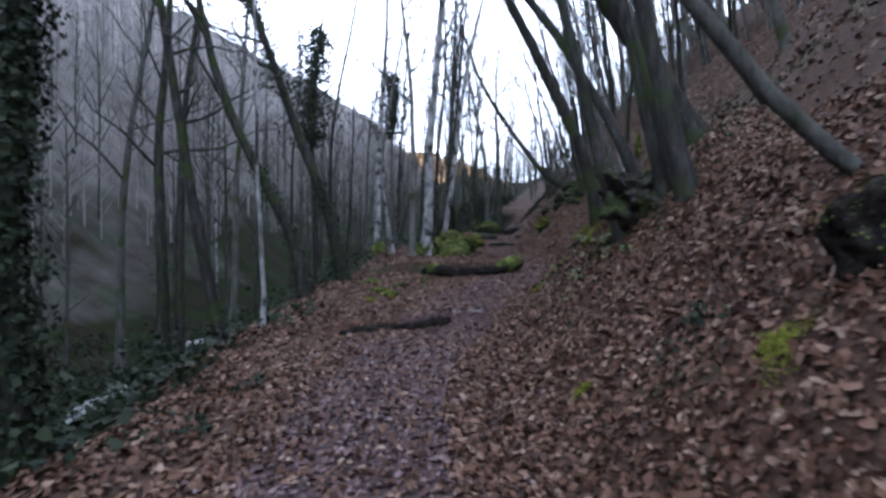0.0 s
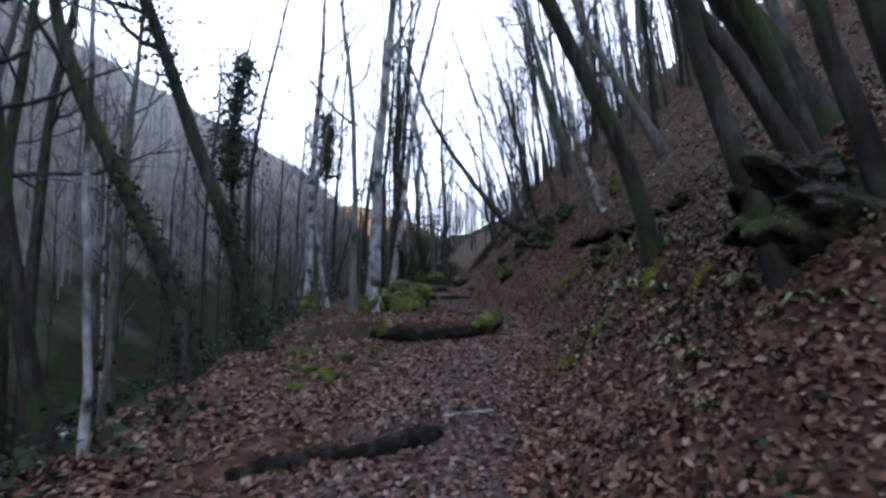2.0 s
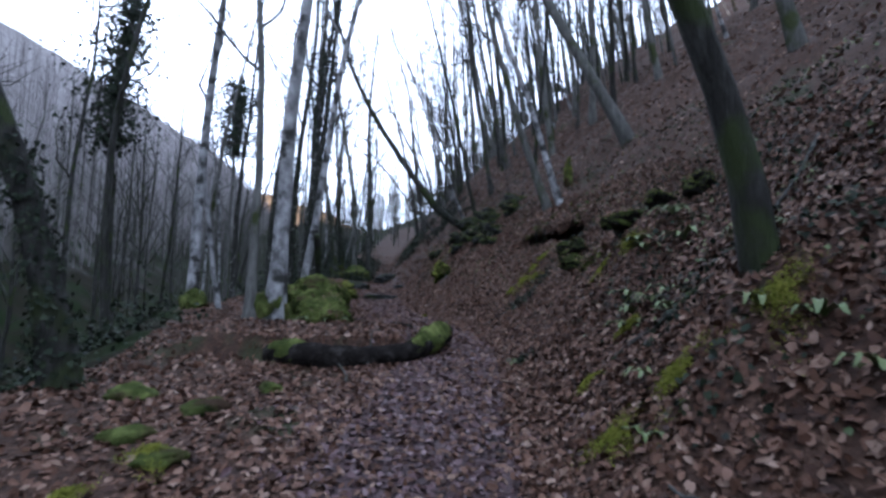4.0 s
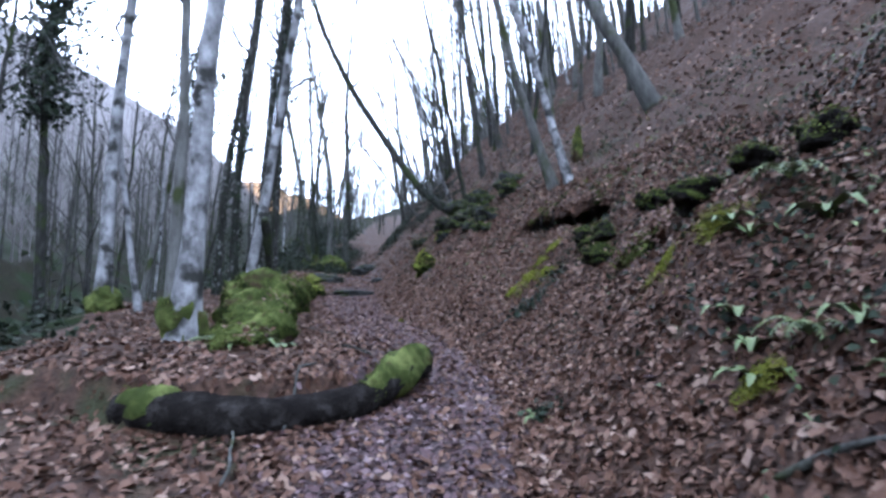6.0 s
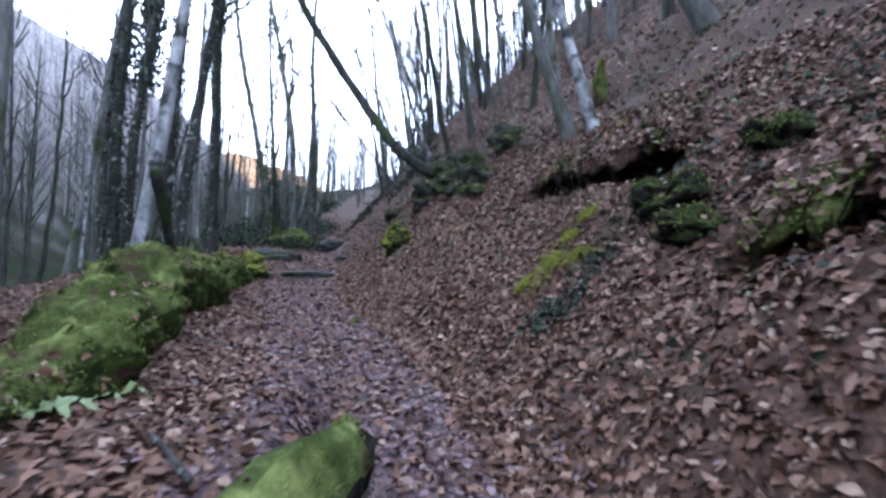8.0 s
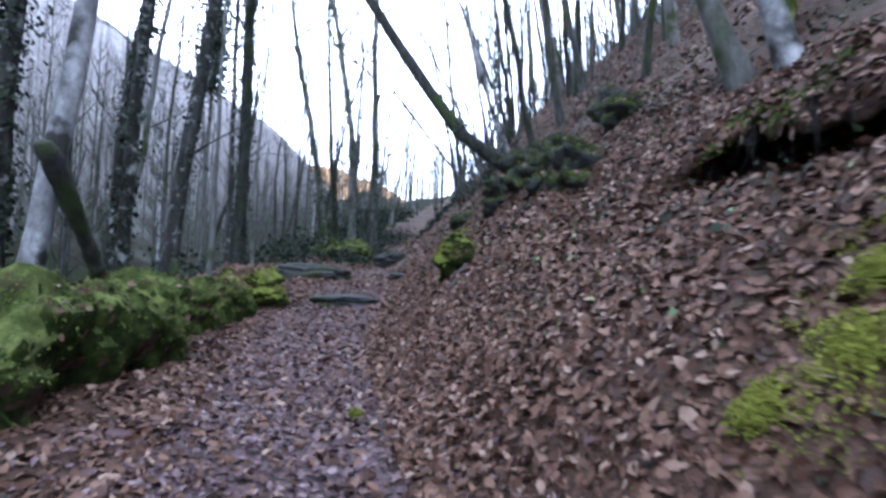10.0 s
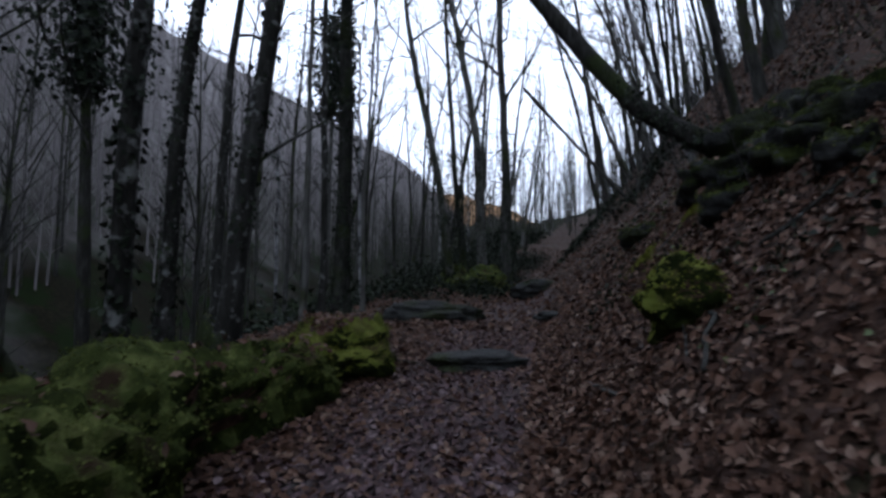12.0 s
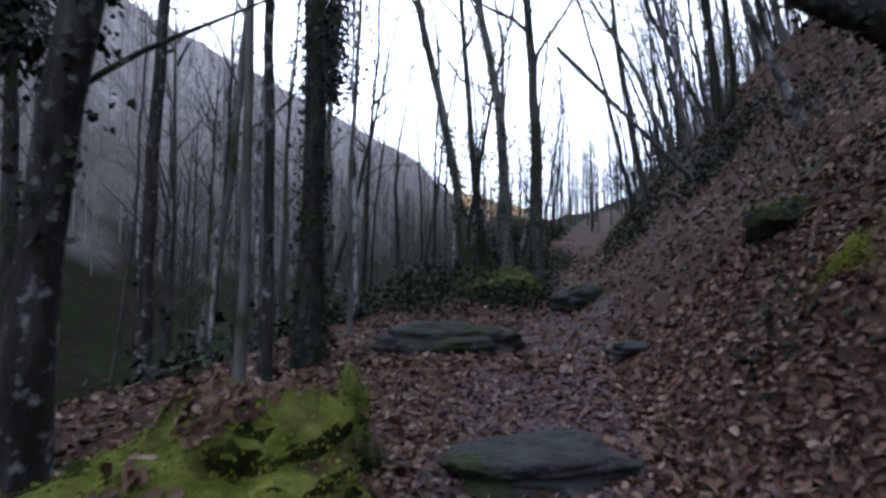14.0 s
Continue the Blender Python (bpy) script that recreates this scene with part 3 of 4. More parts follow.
for source in templates:
    for o in (*source.children_recursive, source):
        bpy.data.objects.remove(o)

# the far side of the valley, one bare wood
rng = np.random.default_rng(11)
wood = Tubes()
wood.add([(0, 0, 0), (.1, 0, 5), (0, .15, 11)], [.09, .06, .015], 3)
for k in range(15):
    h = 2.5 + .55 * k + rng.uniform(-.3, .3)
    a = rng.uniform(0, 6.3)
    e = np.array([np.cos(a), np.sin(a), rng.uniform(.7, 2.6)]) * rng.uniform(.7, 1.9) * (1.25 - .065 * k)
    wood.add([(0, 0, h), np.array([0, 0, h]) + e], [.035, .012], 3)
wv, wf = wood.arrays()
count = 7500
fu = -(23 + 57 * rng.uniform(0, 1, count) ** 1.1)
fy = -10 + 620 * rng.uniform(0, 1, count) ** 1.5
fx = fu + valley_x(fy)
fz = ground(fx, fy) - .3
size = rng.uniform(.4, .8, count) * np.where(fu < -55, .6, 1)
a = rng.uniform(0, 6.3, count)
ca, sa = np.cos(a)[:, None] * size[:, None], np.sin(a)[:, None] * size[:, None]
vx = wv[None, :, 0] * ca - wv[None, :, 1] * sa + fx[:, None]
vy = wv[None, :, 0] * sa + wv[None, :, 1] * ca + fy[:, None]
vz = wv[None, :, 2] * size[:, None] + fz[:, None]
far = piece("far_woods", np.stack([vx, vy, vz], -1).reshape(-1, 3), (wf[None] + (np.arange(count) * len(wv))[:, None, None]).reshape(-1, 4), HAZED_WOOD, smooth=False)
tagged(far, "bare woods on the far valley side, coloured grey-mauve for haze", "woods", kind="stuff")
count = 110
fu = -(13 + 20 * rng.uniform(0, 1, count))
fy = 2 + 150 * rng.uniform(0, 1, count) ** 1.3
fx = fu + valley_x(fy)
fz = ground(fx, fy) - .3
size = rng.uniform(.8, 1.45, count)
a = rng.uniform(0, 6.3, count)
ca, sa = np.cos(a)[:, None] * size[:, None], np.sin(a)[:, None] * size[:, None]
vx = wv[None, :, 0] * ca - wv[None, :, 1] * sa + fx[:, None]
vy = wv[None, :, 0] * sa + wv[None, :, 1] * ca + fy[:, None]
vz = wv[None, :, 2] * size[:, None] + fz[:, None]
valley = piece("valley_woods", np.stack([vx, vy, vz], -1).reshape(-1, 3), (wf[None] + (np.arange(count) * len(wv))[:, None, None]).reshape(-1, 4), BARK, smooth=False)
tagged(valley, "dark bare trees crowding the valley floor", "woods", kind="stuff")
count = 2200
fu = 10 + 70 * rng.uniform(0, 1, count)
fy = 10 + 260 * rng.uniform(0, 1, count) ** 1.3
fx = fu + path_x(fy)
fz = ground(fx, fy) - .3
size = rng.uniform(.6, 1.1, count)
a = rng.uniform(0, 6.3, count)
ca, sa = np.cos(a)[:, None] * size[:, None], np.sin(a)[:, None] * size[:, None]
vz = wv[None, :, 2] * size[:, None]
vx = wv[None, :, 0] * ca - wv[None, :, 1] * sa + fx[:, None] - .18 * vz
vy = wv[None, :, 0] * sa + wv[None, :, 1] * ca + fy[:, None]
upper = piece("upper_woods", np.stack([vx, vy, vz + fz[:, None]], -1).reshape(-1, 3), (wf[None] + (np.arange(count) * len(wv))[:, None, None]).reshape(-1, 4), BARK, smooth=False)
tagged(upper, "bare leaning trees high on the bank", "woods", kind="stuff")

# dry stems and saplings standing in the leaves of the bank
count = 420
fy = 23 + 34 * rng.uniform(0, 1, count)
fx = 2.3 + 11 * rng.uniform(0, 1, count) ** 1.2 + path_x(fy)
fz = ground(fx, fy) - .03
size = rng.uniform(.05, .15, count)
a = rng.uniform(0, 6.3, count)
ca, sa = np.cos(a)[:, None] * size[:, None], np.sin(a)[:, None] * size[:, None]
vz = wv[None, :, 2] * size[:, None]
vx = wv[None, :, 0] * ca - wv[None, :, 1] * sa + fx[:, None] - rng.uniform(0, .7, count)[:, None] * vz
vy = wv[None, :, 0] * sa + wv[None, :, 1] * ca + fy[:, None] + rng.normal(0, .3, count)[:, None] * vz
brush = piece("bank_brush", np.stack([vx, vy, vz + fz[:, None]], -1).reshape(-1, 3), (wf[None] + (np.arange(count) * len(wv))[:, None, None]).reshape(-1, 4), TWIG, smooth=False)
tagged(brush, "thin dry stems and saplings on the leafy bank", "brush", kind="stuff")

# the wooded rise beyond the bend of the trail
count = 850
fy = 68 + 260 * rng.uniform(0, 1, count) ** 1.4
fx = rng.uniform(-30, 16, count) + path_x(fy)
fz = ground(fx, fy) - .3
size = rng.uniform(.6, 1.15, count)
a = rng.uniform(0, 6.3, count)
ca, sa = np.cos(a)[:, None] * size[:, None], np.sin(a)[:, None] * size[:, None]
vx = wv[None, :, 0] * ca - wv[None, :, 1] * sa + fx[:, None]
vy = wv[None, :, 0] * sa + wv[None, :, 1] * ca + fy[:, None]
vz = wv[None, :, 2] * size[:, None] + fz[:, None]
rise_woods = piece("hilltop_woods", np.stack([vx, vy, vz], -1).reshape(-1, 3), (wf[None] + (np.arange(count) * len(wv))[:, None, None]).reshape(-1, 4), BARK, smooth=False)
tagged(rise_woods, "bare grey woods on the rise where the trail bends away", "woods", kind="stuff")


# ---- logs and stones ----


def lump(name, label, category, x, y, size, mat, seed, group="", sink=.3, turn=0.0, rough=.22, tufts=0, tuft_mat=None, part_name="body", detail=5, boxy=0.0, bare=None, leaves=0, leaves_at=None):
    """A weathered boulder or mossy hummock, its lower part in the ground."""
    rng = np.random.default_rng(seed)
    bm = bmesh.new()
    bmesh.ops.create_icosphere(bm, subdivisions=detail, radius=1)
    off = Vector(rng.uniform(-50, 50, 3))
    for v in bm.verts:
        p = v.co.copy()
        d = 1 + rough * 1.6 * noise.noise(p * 1.3 + off) + rough * .6 * noise.noise(p * 2.9 + off) + rough * .22 * noise.noise(p * 6 + off) + rough * .1 * noise.noise(p * 13 + off)
        box = max(abs(c) for c in p) ** boxy
        v.co = p * (d / box)
    verts = np.array([v.co[:] for v in bm.verts]) * np.array(size)
    faces = np.array([[v.index for v in f.verts] for f in bm.faces])
    bm.normal_update()
    normals = np.array([v.normal[:] for v in bm.verts])
    bm.free()
    ca, sa = math.cos(radians(turn)), math.sin(radians(turn))
    rot = np.array([[ca, -sa, 0], [sa, ca, 0], [0, 0, 1]])
    verts = verts @ rot.T
    z = float(ground(x, y)) + size[2] * (1 - 2 * sink)
    ob = thing(name, x, y, z, label, category, group)
    body = piece(part_name, verts, faces, mat, ob)
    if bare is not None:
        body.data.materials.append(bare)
        # bare covers the steep faces; the darker moss there is shade put in as colour
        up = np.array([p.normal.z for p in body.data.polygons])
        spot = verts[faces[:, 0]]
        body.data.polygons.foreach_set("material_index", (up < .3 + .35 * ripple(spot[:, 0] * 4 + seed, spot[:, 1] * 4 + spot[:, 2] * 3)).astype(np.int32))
    if tufts:
        up = np.where((normals[:, 2] > .1) & (verts[:, 2] > -size[2] * .4))[0]
        pick = rng.choice(up, tufts)
        p = verts[pick] + rng.normal(0, .02, (tufts, 3))
        v, f = scatter(p, normals[pick] @ rot.T, rng.uniform(.008, .024, tufts), rng, IVY_V, [IVY_Q], .9)
        piece("moss_fuzz", v, f, tuft_mat or MOSS_TUFT, body, "yellow-green moss tufts", smooth=False, kind="stuff")
    if leaves:
        flat = np.where(normals[:, 2] > .6)[0]
        if leaves_at is not None:
            flat = np.where((verts / np.array(size)) @ (np.array(leaves_at) / np.linalg.norm(leaves_at)) > .9)[0]
        pick = rng.choice(flat, leaves)
        v, f = scatter(verts[pick] + np.array([0, 0, .025]) + rng.normal(0, .012, (leaves, 3)), normals[pick] @ rot.T, rng.uniform(.04, .09, leaves), rng, LEAF_V, [LEAF_Q], .35)
        piece("fallen_leaf", v, f, LEAF, ob, "brown leaves caught in the moss", smooth=False, kind="stuff")
    return ob


def log(name, label, line, r, mat, seed, moss=(), group=""):
    """A felled trunk lying along the line, with sawn ends and moss cushions. moss: (low, high, count) along its share."""
    rng = np.random.default_rng(seed)
    q = smooth_line(line, 26)
    base = q[0].copy()
    ob = thing(name, *base, label, "log", group)
    q = q - base
    body = Tubes()
    rad = r * (1 + .12 * np.sin(np.linspace(0, 9, 26)))
    rad[0] *= .9
    rad[-1] *= .8
    body.add(q, rad, 14, .15, rng)
    v, f = body.arrays()
    v = np.concatenate([v, q[:1], q[-1:]])
    n = len(v)
    ring = np.arange(14)
    ends = np.concatenate([np.stack([np.roll(ring, -1), ring, np.full(14, n - 2)], 1), np.stack([25 * 14 + ring, 25 * 14 + np.roll(ring, -1), np.full(14, n - 1)], 1)])
    piece("log_wood", v, [f, ends], mat, ob)
    for low, high, count in moss:
        k0, k1 = int(low * 25), int(math.ceil(high * 25))
        sleeve = Tubes()
        arc = np.sin(np.linspace(0, np.pi, k1 - k0 + 1)) ** .7
        sleeve.add(q[k0:k1 + 1] + np.array([0, 0, .025]), rad[k0:k1 + 1] * (.7 + .42 * arc), 14, .2, rng)
        grown = piece("moss_sleeve", *sleeve.arrays(), MOSS, ob, "green moss grown over the bark")
        s = rng.uniform(low, high, count)
        c = np.stack([np.interp(s * 25, range(26), q[:, i]) for i in range(3)], 1)
        a = rng.normal(np.pi / 2, .8, count)
        way = q[-1] - q[0]
        side = np.array([way[1], -way[0], 0]) / np.linalg.norm(way[:2])
        nor = np.cos(a)[:, None] * side + np.sin(a)[:, None] * np.array([0, 0, 1.0])
        p = c + nor * (r * rng.uniform(.85, 1.15, count))[:, None]
        vv, ff = scatter(p, nor, rng.uniform(.008, .02, count), rng, IVY_V, [IVY_Q], .9)
        piece("moss_fuzz", vv, ff, MOSS_TUFT, grown, "yellow-green moss tufts", smooth=False, kind="stuff")
    return ob


log("step_log", "dark weathered log set across the trail as a step", [(-1.5, 7.7, .05), (-1.0, 7.88, .11), (-.5, 7.95, .14), (.1, 8.25, .2)], .085, WOOD, 70)
log("mossy_log", "curved dark wet log across the trail, mossy at both ends", [(-.48, 13.66, .75), (-.05, 13.36, .75), (.6, 13.2, .72), (1.3, 13.5, .76), (2.1, 14.6, .95)], .15, WOOD, 71, ((0, .14, 1500), (.62, 1, 4000)))


def mossy_bank():
    """A long low bank of rock and roots under billowing moss, that edges the trail."""
    rng = np.random.default_rng(79)
    ny, nk = 300, 44
    yy = np.linspace(14.1, 24.9, ny)
    foot = np.interp(yy, (14.1, 16, 18.3, 20.9, 23, 25), (.32, .54, .75, 1.05, 1.36, 1.62)) + .07 * np.sin(yy * 3.1) + .05 * np.sin(yy * 7.7)
    wide = np.interp(yy, (14.1, 15.5, 17, 20, 25), (.25, .5, .85, 1.0, .8))
    high = np.interp(yy, (14.1, 15, 16.2, 18, 21, 23, 25), (.06, .13, .25, .54, .6, .48, .2)) * (1 + .16 * np.sin(yy * 2.3 + 1) + .1 * np.sin(yy * 5.9))
    ob = thing("mossy_bank", .6, 19.5, float(ground(.6, 19.5)), "bank of rock and roots under thick green moss, edging the trail", "bank")
    base = np.array(ob.location)
    a = np.linspace(-.25, np.pi + .25, nk)
    c, sn = np.cos(a), np.sin(a)
    x = (foot - wide / 2)[:, None] + (wide / 2)[:, None] * (np.sign(c) * np.abs(c) ** .7)[None]
    z = ground(foot - wide / 2, yy)[:, None] + high[:, None] * (np.sign(sn) * np.abs(sn) ** .65)[None]
    v = np.stack([x, np.repeat(yy[:, None], nk, 1), z], -1).reshape(-1, 3)
    out = np.stack([np.repeat(c[None], ny, 0), np.zeros((ny, nk)), np.repeat(sn[None], ny, 0)], -1).reshape(-1, 3)
    scale_ = np.repeat(np.interp(yy, (14.1, 17), (.45, 1)), nk)
    push = np.empty(len(v))
    for i, q in enumerate(v):
        q = Vector(q)
        push[i] = .30 * noise.noise(q * .9) + .26 * (abs(noise.noise(q * 1.9)) - .2) + .13 * (abs(noise.noise(q * 4.3)) - .2) + .09 * (abs(noise.noise(q * 8.5)) - .2) + .03 * noise.noise(q * 20)
    v = v + out * (push * scale_)[:, None] - base
    i = np.arange(ny - 1)[:, None] * nk + np.arange(nk - 1)[None]
    faces = np.stack([i, i + nk, i + nk + 1, i + 1], -1).reshape(-1, 4)
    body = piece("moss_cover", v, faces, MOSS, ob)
    body.data.materials.append(DARK_AND_SHADED_MOSS)
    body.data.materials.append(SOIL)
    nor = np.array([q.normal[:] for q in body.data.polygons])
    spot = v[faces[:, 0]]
    # steep faces take the darker moss as painted shade, undersides take soil
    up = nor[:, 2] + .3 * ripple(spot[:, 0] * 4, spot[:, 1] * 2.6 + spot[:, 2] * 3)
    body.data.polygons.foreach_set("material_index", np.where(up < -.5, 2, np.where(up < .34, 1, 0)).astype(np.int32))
    pick = rng.choice(np.where(up > .1)[0], 34000)
    tv, tf = scatter(spot[pick] + rng.normal(0, .018, (len(pick), 3)), nor[pick], rng.uniform(.008, .026, len(pick)), rng, IVY_V, [IVY_Q], .9)
    piece("moss_fuzz", tv, tf, MOSS_TUFT, body, "yellow-green moss tufts", smooth=False, kind="stuff")
    bare = np.where((nor[:, 2] > .6) & (ripple(spot[:, 0] * 2 + 4, spot[:, 1] * 1.7) < -.25))[0]
    pick = rng.choice(bare, 500)
    lv, lf = scatter(spot[pick] + np.array([0, 0, .02]) + rng.normal(0, .02, (500, 3)), nor[pick], rng.uniform(.04, .09, 500), rng, LEAF_V, [LEAF_Q], .4)
    piece("fallen_leaf", lv, lf, LEAF, ob, "brown leaves caught in the moss", smooth=False, kind="stuff")
    return ob


mossy_bank()
lump("mossy_boulder", "broad boulder capped with bright moss and fallen leaves beside the trail", "boulder", 1.15, 23.9, (.55, .72, .37), BRIGHT_MOSS, 831, "", .34, -15, rough=.34, tufts=5000, tuft_mat=BRIGHT_TUFT, bare=DARK_AND_SHADED_MOSS, leaves=300, leaves_at=(.1, -.5, .8))

lump("cut_stump", "small dark cut stump on the mossy bank", "stump", .62, 22.4, (.11, .11, .42), DARK, 833, sink=.12, rough=.25, tufts=200, detail=4)
lump("mossy_post", "short rotten mossy post at the end of the bank", "post", 1.52, 24.9, (.09, .09, .3), BRIGHT_MOSS, 834, sink=.15, rough=.3, tufts=900, detail=4)
log("dead_branch", "dark dead branch propped against the birch", [(.5, 20.9, 1.3), (.43, 20.75, 1.95), (.35, 20.1, 2.75), (.3, 19.9, 3.0)], .075, DARK, 835)

# stones in the trail
lump("flat_stone", "flat dark slate slab bedded in the trail", "stone", 2.72, 24.7, (.52, .32, .11), STONE, 95, sink=.3, turn=20, rough=.2, boxy=.6)
lump("flat_stone", "low dark rock at the trail's outer edge", "stone", 1.95, 28.0, (.75, .35, .2), STONE, 96, sink=.32, turn=15, rough=.3, boxy=.4)
lump("flat_stone", "small dark rock on the trail's crest", "stone", 2.6, 28.3, (.28, .22, .16), STONE, 99, sink=.3, turn=40, detail=4)
lump("flat_stone", "low dark rock beside the trail", "stone", 4.2, 31.7, (.7, .4, .28), STONE, 97, sink=.3, turn=30)
lump("flat_stone", "flat dark stone sunk in the leaves", "stone", 3.95, 27.1, (.32, .2, .08), STONE, 100, sink=.3, turn=10, detail=4)
for k, (x, y, sz) in enumerate(((-1.3, 10.8, .16), (-1.0, 10.3, .14), (-.9, 11.4, .2), (-.4, 11.9, .13), (-1.6, 12.0, .22))):
    lump("edge_stone", "small mossy stone half sunk in leaves at the trail's edge", "stone", x, y, (sz * 1.1, sz * .8, sz * .45), MOSS, 102 + k, sink=.35, turn=30 * k, detail=4, group="stones at the trail's edge")
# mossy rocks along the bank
lump("mossy_rock", "moss-capped rock at the foot of the bank", "rock", 4.22, 22.3, (.26, .24, .26), BRIGHT_MOSS, 110, sink=.3, rough=.42, boxy=.3, bare=DARK_AND_SHADED_MOSS, tufts=1800, tuft_mat=BRIGHT_TUFT)
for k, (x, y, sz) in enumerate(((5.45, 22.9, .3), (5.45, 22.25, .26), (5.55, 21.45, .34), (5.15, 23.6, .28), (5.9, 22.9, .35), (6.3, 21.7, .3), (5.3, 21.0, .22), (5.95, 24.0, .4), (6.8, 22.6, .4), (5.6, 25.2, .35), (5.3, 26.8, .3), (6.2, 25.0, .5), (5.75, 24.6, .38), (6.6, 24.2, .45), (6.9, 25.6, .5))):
    lump("mossy_rock", "dark mossy rock jutting from the bank", "rock", x, y, (sz, sz * .85, sz * .62), DARK_AND_SHADED_MOSS, 111 + k, sink=.4, turn=47 * k, rough=.4, tufts=700, detail=4, boxy=.4, bare=STONE, leaves=12, group="mossy rocks on the bank")
# washed-out ledges with mossy roots over them


def earth_ledge(y0, y1, u0, u1, lift, seed):
    """A ragged lip of earth and roots that overhangs a washed-out hollow, with moss and leaves on it and roots hanging from it."""
    rng = np.random.default_rng(seed)
    ny, nk = 90, 22
    ys_ = np.linspace(y0, y1, ny)
    mid = ys_[ny // 2]
    ob = thing("earth_ledge", float(path_x(mid) + u0), float(mid), float(ground(path_x(mid) + u1, mid)), "overhanging ledge of earth and roots topped with moss", "ledge")
    base = np.array(ob.location)
    end = np.clip(np.sin(np.linspace(0, np.pi, ny)), 0, 1) ** .5
    rag = np.array([noise.noise(Vector((v * 1.7, seed, 0))) + .6 * noise.noise(Vector((v * 5.1, seed, 4))) for v in ys_])
    front = u0 + (1 - end) * .45 + .26 * rag
    low = ground(path_x(ys_) + u0 - .3, ys_)
    high = ground(path_x(ys_) + u1, ys_)

    def surface(u, i):
        w = (u - (u0 - .3)) / (u1 - u0 + .3)
        return low[i] + (high[i] - low[i]) * w + lift * end[i] * (1 - np.clip((u - u0) / (u1 - u0), 0, 1) ** 1.5)

    v, top = [], []
    for i in range(ny):
        for k in range(nk):
            a = 2 * np.pi * k / nk
            c, sn = math.cos(a), math.sin(a)
            u = front[i] + (u1 - front[i]) * (.5 + .5 * math.copysign(abs(c) ** .75, c))
            thick = .13 * end[i] + .03
            q = Vector((u * 3.2, ys_[i] * 3.2, sn * 1.5 + seed))
            bump_ = .11 * noise.noise(q * .6) + .09 * noise.noise(q) + .06 * noise.noise(q * 2.7) + .03 * noise.noise(q * 6)
            z = surface(u, i) - thick + thick * math.copysign(abs(sn) ** .8, sn) + bump_
            v.append((u + path_x(ys_[i]) + .6 * bump_, ys_[i] + .3 * bump_, z))
            top.append(sn)
    v, top = np.array(v) - base, np.array(top)
    i = np.arange(ny - 1)[:, None] * nk + np.arange(nk)[None]
    j = np.arange(ny - 1)[:, None] * nk + (np.arange(nk)[None] + 1) % nk
    faces = np.stack([i, i + nk, j + nk, j], -1).reshape(-1, 4)
    body = piece("lip", v, faces, SOIL, ob)
    body.data.materials.append(DARK_AND_SHADED_MOSS)
    body.data.materials.append(MOSS)
    spot = v[faces[:, 0]]
    mossy = ripple(spot[:, 1] * 2.2 + seed, spot[:, 0] * 3 + 1)
    body.data.polygons.foreach_set("material_index", np.where((mossy > .45) & (spot[:, 0] < .25), 2, np.where(mossy > .1, 1, 0)).astype(np.int32))
    pick = rng.choice(np.where(top > -.2)[0], 3200)
    keep = pick[(ripple(v[pick, 1] * 2.2 + seed, v[pick, 0] * 3 + 1) > .2) & (v[pick, 0] < .3)]
    tv, tf = scatter(v[keep] + rng.normal(0, .03, (len(keep), 3)), np.tile([-.5, 0, .8], (len(keep), 1)), rng.uniform(.012, .04, len(keep)), rng, IVY_V, [IVY_Q], .8)
    piece("moss_fuzz", tv, tf, MOSS_TUFT, body, "yellow-green moss tufts", smooth=False, kind="stuff")
    n = int(900 * (y1 - y0))
    pick = rng.choice(np.where(top > -.05)[0], n)
    lv, lf = scatter(v[pick] + rng.normal(0, .03, (n, 3)) + np.array([0, 0, .02]), np.tile([-.6, 0, .7], (n, 1)), rng.uniform(.045, .1, n), rng, LEAF_V, [LEAF_Q], .5)
    piece("fallen_leaf", lv, lf, LEAF, ob, "brown leaves lying on the ledge", smooth=False, kind="stuff")
    for _ in range(int(6 * (y1 - y0))):
        k = int(rng.integers(8, ny - 8))
        x0, yy = front[k] + path_x(ys_[k]) + rng.uniform(.0, .25), ys_[k]
        z0 = surface(front[k] + .1, k) - .12
        drop = rng.uniform(.18, .55)
        q = Tubes()
        q.add(np.array([(x0, yy, z0), (x0 - .05, yy + rng.normal(0, .06), z0 - drop * .5), (x0 + .04, yy + rng.normal(0, .14), z0 - drop)]) - base, np.array([1, .75, .3]) * rng.uniform(.008, .03), 6, .1, rng)
        piece("root", *q.arrays(), WOOD, ob)
    return ob


earth_ledge(15.9, 19.8, 2.85, 3.9, .3, 130)
earth_ledge(13.4, 14.9, 2.17, 3.0, .24, 131)
for k, (x, y, sz) in enumerate(((5.0, 15.75, .26), (4.72, 15.25, .2), (4.5, 13.2, .22), (4.7, 12.75, .18), (4.95, 12.3, .2), (5.5, 15.2, .2))):
    lump("mossy_rock", "dark mossy rock and root clump in the line of the ledge", "rock", x, y, (sz, sz * 1.3, sz * .7), DARK_AND_SHADED_MOSS, 170 + k, sink=.36, turn=31 * k, rough=.4, tufts=1200, detail=4, boxy=.3, bare=WOOD, leaves=14, group="mossy rocks on the bank")
for k, (x, y, hgt, rr) in enumerate(((6.2, 17.95, .42, .10), (7.45, 20.3, .5, .12), (5.55, 17.4, .2, .13))):
    tall = lump("mossy_stump", "short stump cloaked in yellow-green moss", "stump", x, y, (rr, rr, hgt), MOSS, 150 + k, sink=.2, rough=.25, tufts=1600, tuft_mat=BRIGHT_TUFT, detail=4)
